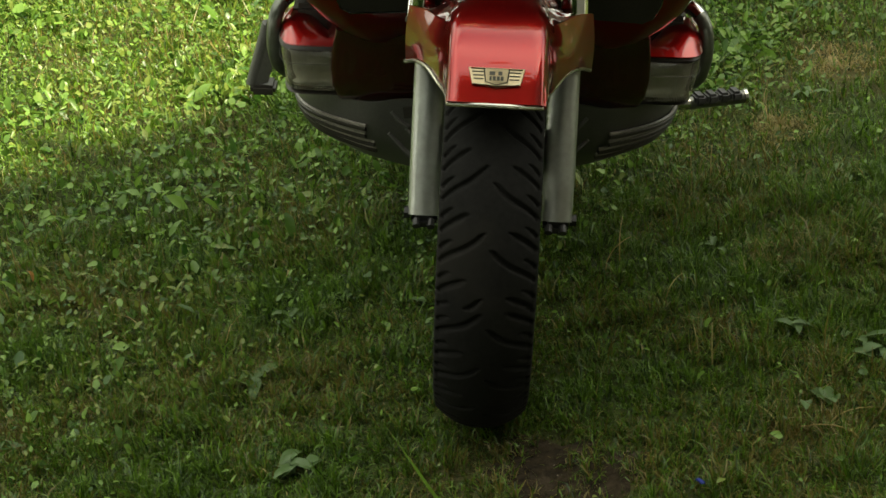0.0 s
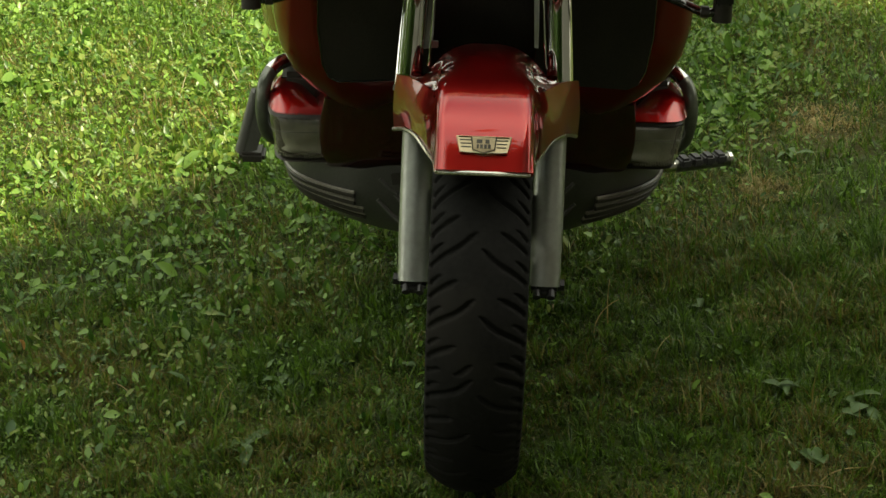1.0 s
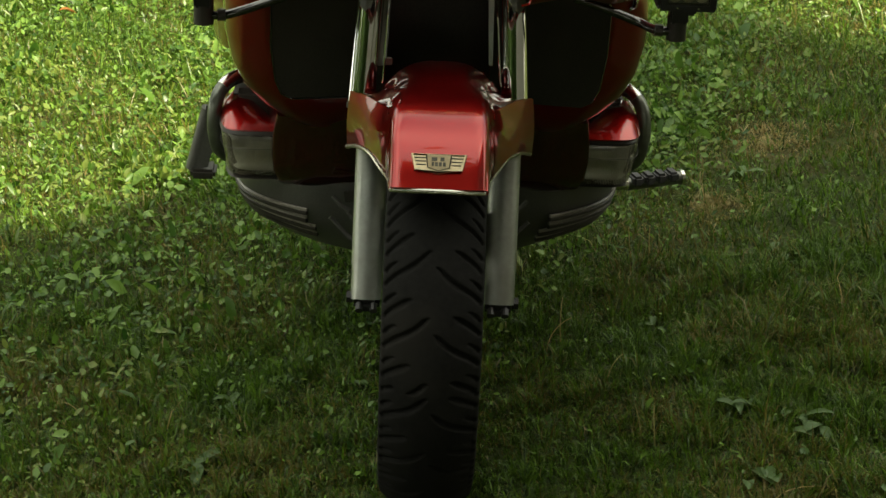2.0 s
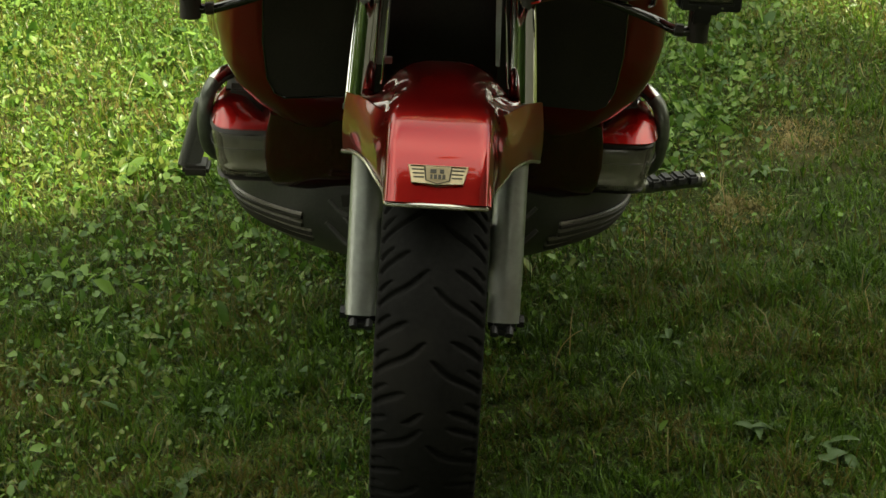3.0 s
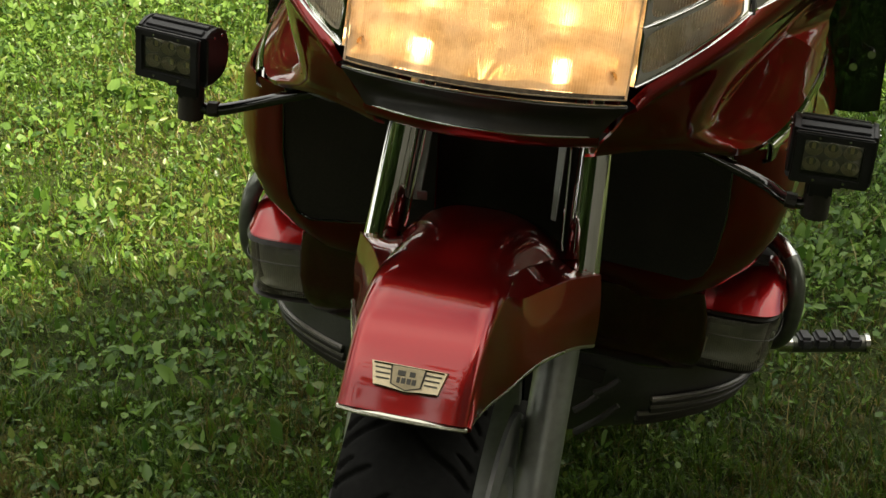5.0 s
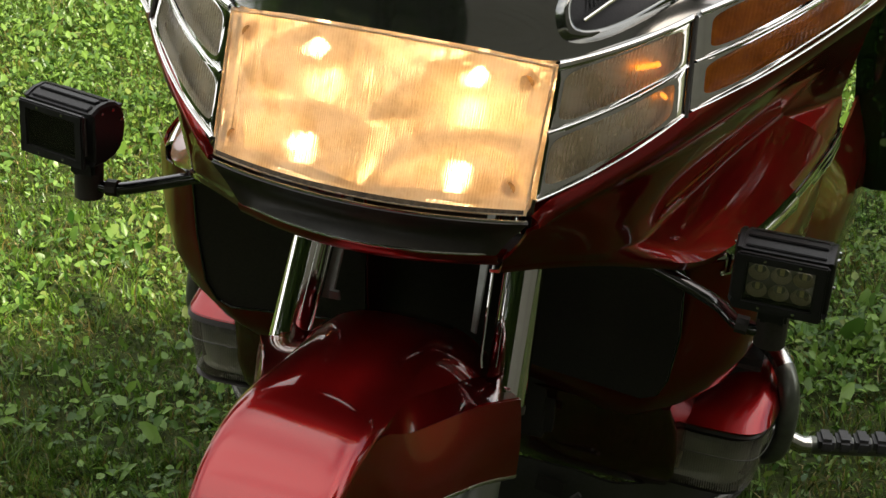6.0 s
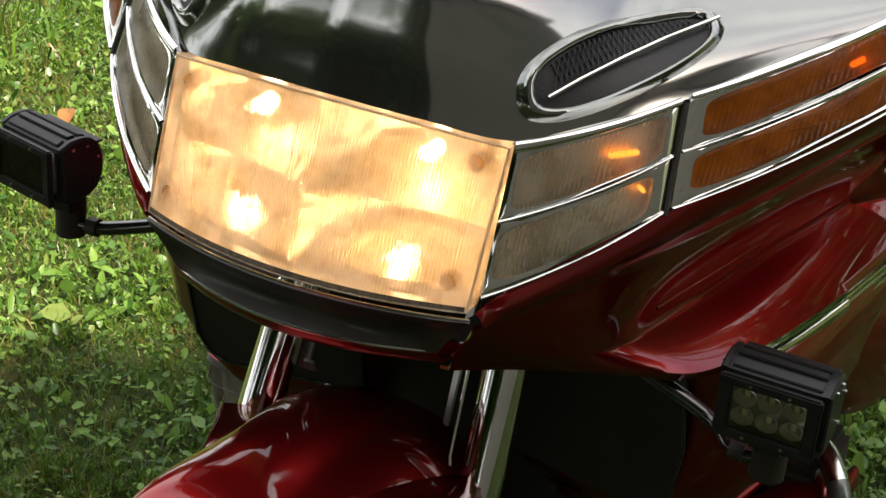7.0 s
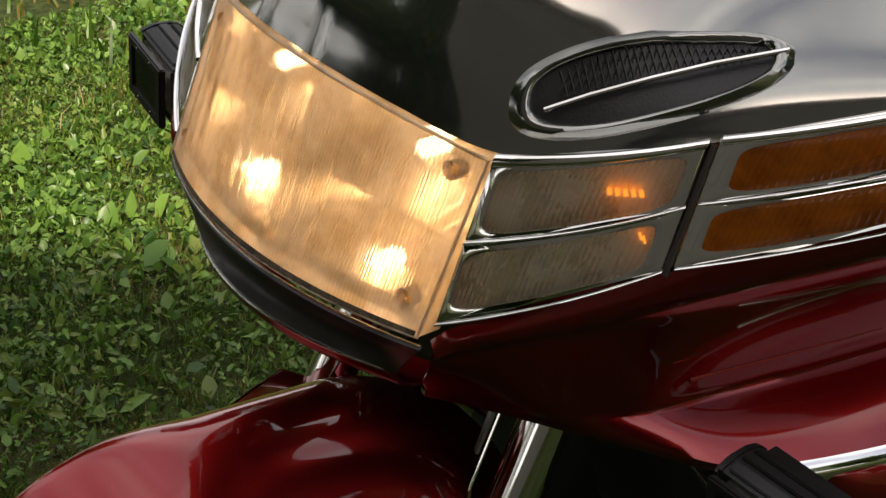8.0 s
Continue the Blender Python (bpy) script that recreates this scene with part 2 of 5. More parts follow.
def curve(points, n):
    """n points evenly along a smooth line through the given ones."""
    pts = np.array(points, float)
    k = np.linspace(0, len(pts) - 1, n)
    out = []
    for v in k:
        i = min(int(v), len(pts) - 2)
        f = v - i
        p0 = pts[i - 1] if i else 2 * pts[0] - pts[1]
        p3 = pts[i + 2] if i + 2 < len(pts) else 2 * pts[-1] - pts[-2]
        p1, p2 = pts[i], pts[i + 1]
        out.append(0.5 * (2 * p1 + (p2 - p0) * f + (2 * p0 - 5 * p1 + 4 * p2 - p3) * f * f + (3 * p1 - p0 - 3 * p2 + p3) * f ** 3))
    return [Vector(p) for p in out]


def loft(rows, closed=False, caps=False):
    """A skin over rows of points of equal length."""
    bm = bmesh.new()
    grid = [[bm.verts.new(p) for p in row] for row in rows]
    n = len(grid[0])
    for a, b in zip(grid, grid[1:]):
        for i in range(n if closed else n - 1):
            j = (i + 1) % n
            bm.faces.new((a[i], a[j], b[j], b[i]))
    if caps:
        bm.faces.new(grid[0][::-1])
        bm.faces.new(grid[-1])
    bmesh.ops.remove_doubles(bm, verts=bm.verts, dist=1e-5)
    bmesh.ops.recalc_face_normals(bm, faces=bm.faces)
    return bm


def rod(points, radius, sides=12, taper=1.0):
    """A round bar along points."""
    pts = [Vector(p) for p in points]
    rows, last = [], None
    for i, p in enumerate(pts):
        d = (pts[min(i + 1, len(pts) - 1)] - pts[max(i - 1, 0)]).normalized()
        if last is None:
            side = d.orthogonal().normalized()
        else:
            side = (last - d * last.dot(d)).normalized()
        last = side
        up = d.cross(side)
        r = radius * (1 + (taper - 1) * i / max(1, len(pts) - 1))
        rows.append([p + (side * math.cos(a) + up * math.sin(a)) * r for a in [2 * math.pi * k / sides for k in range(sides)]])
    return loft(rows, True, True)


def box(size, at=(0, 0, 0), bevel=0.0, m=None):
    bm = bmesh.new()
    bmesh.ops.create_cube(bm, size=1.0)
    bmesh.ops.scale(bm, vec=size, verts=bm.verts)
    if bevel:
        bmesh.ops.bevel(bm, geom=bm.edges, offset=bevel, segments=2, affect="EDGES")
    if m is not None:
        bm.transform(m)
    bmesh.ops.translate(bm, vec=at, verts=bm.verts)
    return bm


def join(*bms):
    """Several bmeshes as one."""
    out = bmesh.new()
    for b in bms:
        me = bpy.data.meshes.new("join")
        b.to_mesh(me)
        b.free()
        out.from_mesh(me)
        bpy.data.meshes.remove(me)
    return out


def solid(bm, thick):
    """Gives a skin a thickness, behind it."""
    bmesh.ops.solidify(bm, geom=bm.faces[:], thickness=thick)
    bmesh.ops.recalc_face_normals(bm, faces=bm.faces)
    return bm


def flip(bm):
    """The mirror image across the bike's middle."""
    out = bm.copy()
    bmesh.ops.scale(out, vec=(-1, 1, 1), verts=out.verts)
    bmesh.ops.reverse_faces(out, faces=out.faces)
    return out


def part(name, bm, mat, parent=None, label="", smooth=35, m=None):
    """Links a bmesh as one mesh object, under a thing or a part."""
    if m is not None:
        bm.transform(m)
    me = bpy.data.meshes.new(name)
    bm.to_mesh(me)
    bm.free()
    me.materials.append(mat)
    if smooth:
        me.shade_smooth()
        me.set_sharp_from_angle(angle=radians(smooth))
    ob = new(name, me)
    if parent:
        ob.parent = parent
    if label:
        ob["label"] = label
    return ob


def pair(name, bm, mat, parent, label="", smooth=35):
    """The same part on both sides of the bike; bm is the +x side."""
    other = flip(bm)
    return part(name, bm, mat, parent, label, smooth), part(name, other, mat, parent, label, smooth)


def patch(corners, nu, nv, bulge=(0, 0, 0)):
    """A skin over four corners (a, b along the bottom, c, d along the top from the same side), swelling by bulge in its middle."""
    a, b, c, d = [Vector(p) for p in corners]
    rows = []
    for j in range(nv + 1):
        v = j / nv
        row = []
        for i in range(nu + 1):
            u = i / nu
            p = (a * (1 - u) + b * u) * (1 - v) + (c * (1 - u) + d * u) * v
            row.append(p + Vector(bulge) * (1 - (2 * u - 1) ** 2) * (0.35 + 0.65 * (1 - (2 * v - 1) ** 2)))
        rows.append(row)
    return loft(rows)


# ---- lawn ----
def ground_height(x, y):
    """Gentle unevenness of the lawn."""
    return 0.006 * np.sin(x * 5.1 + 1.0) * np.cos(y * 4.3) + 0.004 * np.sin(x * 13 + y * 9)


def make_ground():
    xs = np.concatenate([[-400, -60, -12], np.linspace(-3, 2, 90), [10, 60, 400]])
    ys = np.concatenate([[-400, -60, -12], np.linspace(-1, 4.5, 90), [12, 60, 400]])
    bm = bmesh.new()
    grid = []
    for y in ys:
        row = []
        for x in xs:
            near = -3 <= x <= 2 and -1 <= y <= 4.5
            z = float(ground_height(x, y)) if near else 0.0
            row.append(bm.verts.new((x, y, z)))
        grid.append(row)
    for a, b in zip(grid, grid[1:]):
        for i in range(len(xs) - 1):
            bm.faces.new((a[i], a[i + 1], b[i + 1], b[i]))
    ob = part("ground", bm, SOIL, smooth=180)
    return tagged(ob, "lawn soil with sparse brown patches", "ground", kind="structure")


make_ground()
rng = np.random.default_rng(7)


def scatter(n):
    """Random places on the seen stretch of lawn."""
    out = np.empty((0, 2))
    while len(out) < n:
        p = np.column_stack([rng.uniform(-2.75, 1.65, n), rng.uniform(-0.45, 4.1, n)])
        x, y = p[:, 0], p[:, 1]
        left = np.maximum(-0.95 - 2.1 * np.maximum(y - 0.2, 0), -2.75)
        right = np.where(y < 3.3, 0.72 + 0.27 * (y + 0.3), 1.65)
        keep = (x > left) & (x < right) & (y < 4.1 - 0.28 * np.maximum(-x - 0.5, 0) * 1.2)
        keep &= ~((np.abs(x + 0.02) < 0.05) & (np.abs(y - 0.085) < 0.09))
        out = np.vstack([out, p[keep]])
    return out[:n]


def field(p, scale, seed):
    """Smooth patchiness between 0 and 1."""
    r = np.random.default_rng(seed)
    v = np.zeros(len(p))
    for k in range(6):
        a = r.uniform(0, 2 * np.pi)
        f = scale * r.uniform(0.6, 1.8)
        v += np.sin((p[:, 0] * np.cos(a) + p[:, 1] * np.sin(a)) * f + r.uniform(0, 6.28))
    return 0.5 + 0.5 * np.tanh(v / 2.0)


def bare(p):
    """How worn the lawn is at each place: the bare spot before the tyre and the dead patches."""
    w = np.exp(-(((p[:, 0] - 0.085) / 0.085) ** 2 + ((p[:, 1] + 0.183) / 0.11) ** 2))
    w += 0.85 * np.exp(-(((p[:, 0] - 0.80) / 0.09) ** 2 + ((p[:, 1] - 1.60) / 0.11) ** 2))
    return np.clip(w, 0, 1)


def mesh_from(name, verts, faces4, faces3, mat):
    me = bpy.data.meshes.new(name)
    nv, n4, n3 = len(verts), len(faces4), len(faces3)
    me.vertices.add(nv)
    me.vertices.foreach_set("co", verts.astype(np.float32).ravel())
    loops = np.concatenate([faces4.ravel(), faces3.ravel()]).astype(np.int32)
    me.loops.add(len(loops))
    me.loops.foreach_set("vertex_index", loops)
    me.polygons.add(n4 + n3)
    starts = np.concatenate([np.arange(n4) * 4, n4 * 4 + np.arange(n3) * 3]).astype(np.int32)
    me.polygons.foreach_set("loop_start", starts)
    me.update(calc_edges=True)
    me.materials.append(mat)
    me.shade_smooth()
    return new(name, me)


def make_blades(n, tall, wide, mat, name, label, lean=0.7, near=False, far=False, spot=None):
    if spot:
        p = rng.normal(0, 1, (n, 2)) * spot[2] + np.array(spot[:2])
    elif far:
        p = rng.uniform(-6.5, 6.5, (n, 2))
        p = p[(p[:, 0] < -2.2) | (p[:, 0] > 1.2) | (p[:, 1] < -0.4) | (p[:, 1] > 3.6)]
    elif near:
        p = np.column_stack([rng.uniform(-0.95, 0.95, n), rng.uniform(-0.4, 0.9, n)])
        p = p[~((np.abs(p[:, 0] + 0.02) < 0.05) & (np.abs(p[:, 1] - 0.085) < 0.09))]
    else:
        p = scatter(n)
    p = p[rng.uniform(0, 1, len(p)) > bare(p) * (0 if spot else 0.93)]
    if not far:
        p = p[rng.uniform(0, 1, len(p)) < 0.40 + 0.60 * field(p, 75.0, 21)]
    n = len(p)
    if not far:
        # half of the blades draw together into tufts
        tuft = np.round(p / 0.022) * 0.022 + 0.009 * np.sin(np.round(p / 0.022)[:, ::-1] * 12.9898)
        p = np.where(rng.uniform(0, 1, (n, 1)) < 0.55, p * 0.3 + tuft * 0.7, p)
    h = tall * rng.gamma(4, 0.25, n) * (0.45 + 0.45 * field(p, 5.0, 3) + 0.65 * field(p, 75.0, 21))
    if not far:
        h = h * (0.74 + 0.26 * np.clip((p[:, 1] - 0.1) / 0.9, 0, 1)) * (0.65 + 0.75 * field(p, 34.0, 77))
    w = wide * rng.uniform(0.6, 1.3, n)
    a, b = rng.uniform(0, 2 * np.pi, n), rng.uniform(0, 2 * np.pi, n)
    # neighbours lie the same way, in swirls
    a = np.where(rng.uniform(0, 1, n) < 0.45, 4 * np.pi * field(p, 30.0, 31) + rng.normal(0, 0.7, n), a)
    tilt = np.abs(rng.normal(0.80 * lean, 0.42, n))
    z0 = ground_height(p[:, 0], p[:, 1])
    dx, dy = np.cos(a), np.sin(a)
    sx, sy = np.cos(b) * w / 2, np.sin(b) * w / 2
    base = np.column_stack([p, z0 - 0.003])
    mid = base + np.column_stack([dx * np.sin(tilt * 0.5) * h * 0.55, dy * np.sin(tilt * 0.5) * h * 0.55, np.cos(tilt * 0.5) * h * 0.55])
    bend = a + rng.normal(0, 0.6, n)
    tip = mid + np.column_stack([np.cos(bend) * np.sin(tilt * 1.4) * h * 0.45, np.sin(bend) * np.sin(tilt * 1.4) * h * 0.45, np.cos(tilt * 1.4) * h * 0.45])
    tip[:, 2] = np.maximum(tip[:, 2], z0 + 0.004)
    side = np.column_stack([sx, sy, np.zeros(n)])
    v = np.stack([base - side, base + side, mid + side * 0.85, mid - side * 0.85, tip], 1).reshape(-1, 3)
    i = np.arange(n)[:, None] * 5
    ob = mesh_from(name, v, i + np.array([0, 1, 2, 3]), i + np.array([3, 2, 4]), mat)
    return tagged(ob, label, "grass", kind="stuff")


def make_leaves(n, size, mat, name, label):
    """Low broad leaves: folded ovals on short stalks, in clumps."""
    p = scatter(int(n * 1.6))
    more = (0.25 + 0.75 * field(p, 3.2, 11)) * (0.35 + 0.65 * field(p, 26.0, 12))
    grow = 0.10 + 0.90 * np.clip((p[:, 1] - 0.25 - np.where(p[:, 0] > 0, 1.35, 0.95) * p[:, 0]) / 0.8, 0, 1)
    keep = rng.uniform(0, 1, len(p)) < more * grow * (1 - bare(p))
    p, grow = p[keep][:n], grow[keep][:n]
    n = len(p)
    s = size * np.minimum(rng.gamma(2.6, 1 / 2.6, n), 2.3) * (0.7 + 0.6 * field(p, 7.0, 5)) * (0.45 + 0.55 * grow)
    a = rng.uniform(0, 2 * np.pi, n)
    tilt = rng.normal(0.40, 0.60, n)
    roll = rng.normal(0, 0.60, n)
    z0 = ground_height(p[:, 0], p[:, 1]) + rng.uniform(0.010, 0.033, n)
    f = np.column_stack([np.cos(a) * np.cos(tilt), np.sin(a) * np.cos(tilt), np.sin(tilt)])
    side = np.column_stack([-np.sin(a) * np.cos(roll), np.cos(a) * np.cos(roll), np.sin(roll)])
    up = np.cross(f, side)
    o = np.column_stack([p, z0])
    sw = rng.uniform(0.14, 0.40, n)[:, None] * s[:, None]
    l = s[:, None]
    v = np.stack([o, o + f * l * 0.33 + side * sw + up * l * 0.06, o + f * l * 0.36 - up * l * 0.02, o + f * l * 0.33 - side * sw + up * l * 0.06,
                  o + f * l * 0.72 + side * sw * 0.72 + up * l * 0.03, o + f * l * 0.72 - up * l * 0.04, o + f * l * 0.72 - side * sw * 0.72 + up * l * 0.03,
                  o + f * l - up * l * 0.10], 1).reshape(-1, 3)
    i = np.arange(n)[:, None] * 8
    f4 = np.concatenate([i + np.array([1, 4, 5, 2]), i + np.array([2, 5, 6, 3])])
    f3 = np.concatenate([i + np.array(q) for q in ([0, 1, 2], [0, 2, 3], [4, 7, 5], [5, 7, 6])])
    ob = mesh_from(name, v, f4, f3, mat)
    return tagged(ob, label, "lawn weeds", kind="stuff")


make_blades(430000, 0.027, 0.0026, GRASS, "grass", "short mown green lawn grass", 1.1)
make_blades(350000, 0.026, 0.0021, GRASS, "near_grass", "dense short grass before the front wheel", 1.15, near=True)
make_blades(50000, 0.075, 0.011, GRASS, "outer_grass", "lawn grass away from the motorcycle", 0.8, far=True)
make_leaves(235000, 0.0125, BROAD, "clover_leaves", "low clover leaves among grass")
make_leaves(9000, 0.023, BROAD, "broad_leaves", "scattered broad plantain leaves in the lawn")
make_blades(50000, 0.016, 0.0016, THATCH, "thatch", "short brown thatch between the grass blades", 1.5)
for spot in ((0.80, 1.60, 0.055), (0.62, 1.18, 0.04), (0.50, 0.55, 0.035)):
    make_blades(2600, 0.018, 0.0022, STRAW, "dead_patch", "dead straw-coloured patch in the lawn", 1.5, spot=spot)
make_blades(9000, 0.032, 0.0018, STRAW, "dead_grass", "dry straw-coloured blades in the lawn", 1.3)

# ---- the bike ----
bike = new("motorcycle")
bike.matrix_world = pose(-0.019, 0, 0, 0, 7.5, 1.4)   # leaning on its side stand
tagged(bike, "red touring motorcycle parked on grass, headlight on", "motorcycle")
STEER = Matrix.Translation((0, 0.2, 0)) @ Matrix.Rotation(radians(-2.4), 4, "Z") @ Matrix.Translation((0, -0.2, 0))


def make_tyre():
    """Front tyre: a round profile with curved rain grooves cut into the tread."""
    cy, cz, r0 = 0.085, 0.318, 0.318
    around, period = 960, 0.094
    xs = np.concatenate([[-0.050, -0.058, -0.064, -0.0668], np.linspace(-0.064, 0.064, 45), [0.0668, 0.064, 0.058, 0.050]])
    rs = []
    for k, x in enumerate(xs):
        if k < 4:
            rs.append((0.236, 0.250, 0.264, 0.276)[k])
        elif k >= len(xs) - 4:
            rs.append((0.276, 0.264, 0.250, 0.236)[k - len(xs) + 4])
        else:
            rs.append(r0 - 0.030 * (abs(x) / 0.064) ** 2.3)
    n = len(xs)
    th = np.arange(around) / around * 2 * math.pi
    arc = th * r0
    r = np.tile(np.array(rs), (around, 1))
    tread = np.abs(xs) <= 0.064
    tread[:4] = tread[-4:] = False
    u = np.abs(xs) / 0.064
    cut = np.zeros((around, n))
    for start, inner, width in ((0.0, 0.06, 0.0034), (0.5, 0.42, 0.0034), (0.28, 0.76, 0.0030), (0.78, 0.76, 0.0030)):
        for side in (-1, 1):
            shift = start * period + (0.25 * period if side > 0 else 0)
            run = 0.060 * u ** 1.25 + 0.006 * np.sin(u * 5)
            d = (arc[:, None] - shift - run[None, :] + period / 2) % period - period / 2
            on = (np.sign(xs) == side) & (u > inner) & (u < 0.985) & tread
            w = width * np.clip((u - inner) / 0.12, 0.4, 1.0)
            cut = np.maximum(cut, np.where(on[None, :], np.clip(1.6 - np.abs(d) / w[None, :], 0, 1), 0))
    r = r - 0.0062 * cut
    v = np.stack([np.tile(xs * 1.07, (around, 1)), cy - np.cos(th)[:, None] * r, cz - np.sin(th)[:, None] * r], 2).reshape(-1, 3)
    i, j = np.meshgrid(np.arange(around), np.arange(n - 1), indexing="ij")
    i2 = (i + 1) % around
    f = np.stack([i * n + j, i * n + j + 1, i2 * n + j + 1, i2 * n + j], 2).reshape(-1, 4)
    v = np.array([STEER @ Vector(p) for p in v])
    ob = mesh_from("tyre", v, f, np.empty((0, 3), int), RUBBER)
    ob.parent = bike
    ob["label"] = "worn black rubber tyre with curved grooves"
    return ob


def ring(cx, cy, cz, profile, around=64):
    """A body turned about the axle's line; profile of (x, radius), closed."""
    rows = []
    for k in range(around + 1):
        a = 2 * math.pi * k / around
        rows.append([(cx + x, cy + math.cos(a) * r, cz + math.sin(a) * r) for x, r in profile])
    return loft(rows, True)


def make_front_end():
    cy, cz = 0.085, 0.318
    make_tyre()
    rim = part("wheel_rim", ring(0, cy, cz, [(-0.050, 0.240), (-0.050, 0.222), (-0.02, 0.205), (0.02, 0.205), (0.050, 0.222), (0.050, 0.240), (0.03, 0.228), (-0.03, 0.228)]), ALUMINIUM, bike, "cast grey alloy rim", m=STEER)
    part("hub", ring(0, cy, cz, [(-0.055, 0.012), (-0.055, 0.04), (0.055, 0.04), (0.055, 0.012)], 32), ALUMINIUM, rim, m=STEER)
    for k in range(6):
        a = math.pi * k / 3 + 0.3
        d = Vector((0, math.cos(a), math.sin(a)))
        part("spoke", rod([Vector((0, cy, cz)) + d * 0.035, Vector((0, cy, cz)) + d * 0.21], 0.014, 8), ALUMINIUM, rim, m=STEER)
    for s in (-1, 1):
        part("brake_disc", ring(s * 0.070, cy, cz, [(-0.0025, 0.085), (-0.0025, 0.148), (0.0025, 0.148), (0.0025, 0.085)], 64), ALUMINIUM, bike, "perforated steel brake disc", m=STEER)
        part("brake_caliper", box((0.045, 0.06, 0.10), (s * 0.078, cy + 0.115, cz + 0.06), 0.008), ALUMINIUM, bike, m=STEER)
        axis = lambda z: Vector((s * 0.104, 0.103 + 0.388 * (z - 0.32), z))
        leg = part("fork_leg", rod([axis(0.366), axis(0.40), axis(0.5), axis(0.60)], 0.0245, 24), ALUMINIUM, bike, "scuffed oxidised aluminium fork leg", m=STEER)
        clamp = rod([axis(0.316), axis(0.322), axis(0.345), axis(0.368)], 0.0238, 24)
        part("axle_clamp", clamp, ALUMINIUM, leg, m=STEER)
        part("clamp_foot", box((0.040, 0.044, 0.020), (s * 0.102, 0.100, 0.312), 0.008), BLACK_METAL, leg, m=STEER)
        for dx in (-0.011, 0.011):
            part("clamp_bolt", rod([(s * 0.102 + dx, 0.074, 0.308), (s * 0.102 + dx, 0.085, 0.315)], 0.0062, 10), BLACK_METAL, leg, m=STEER)
        part("axle_nut", rod([(s * 0.124, cy + 0.02, cz), (s * 0.134, cy + 0.02, cz)], 0.010, 6), BLACK_METAL, leg, m=STEER)
        part("fork_tube", rod([(s * 0.120 - 0.004, 0.210, 0.595), (s * 0.108 - 0.004, 0.305, 0.84)], 0.0215, 32), CHROME, bike, "chromed fork tube cover", m=STEER)
        part("tube_collar", rod([(s * 0.120 - 0.004, 0.209, 0.592), (s * 0.1196 - 0.004, 0.212, 0.60)], 0.0225, 24), BLACK, bike, m=STEER)


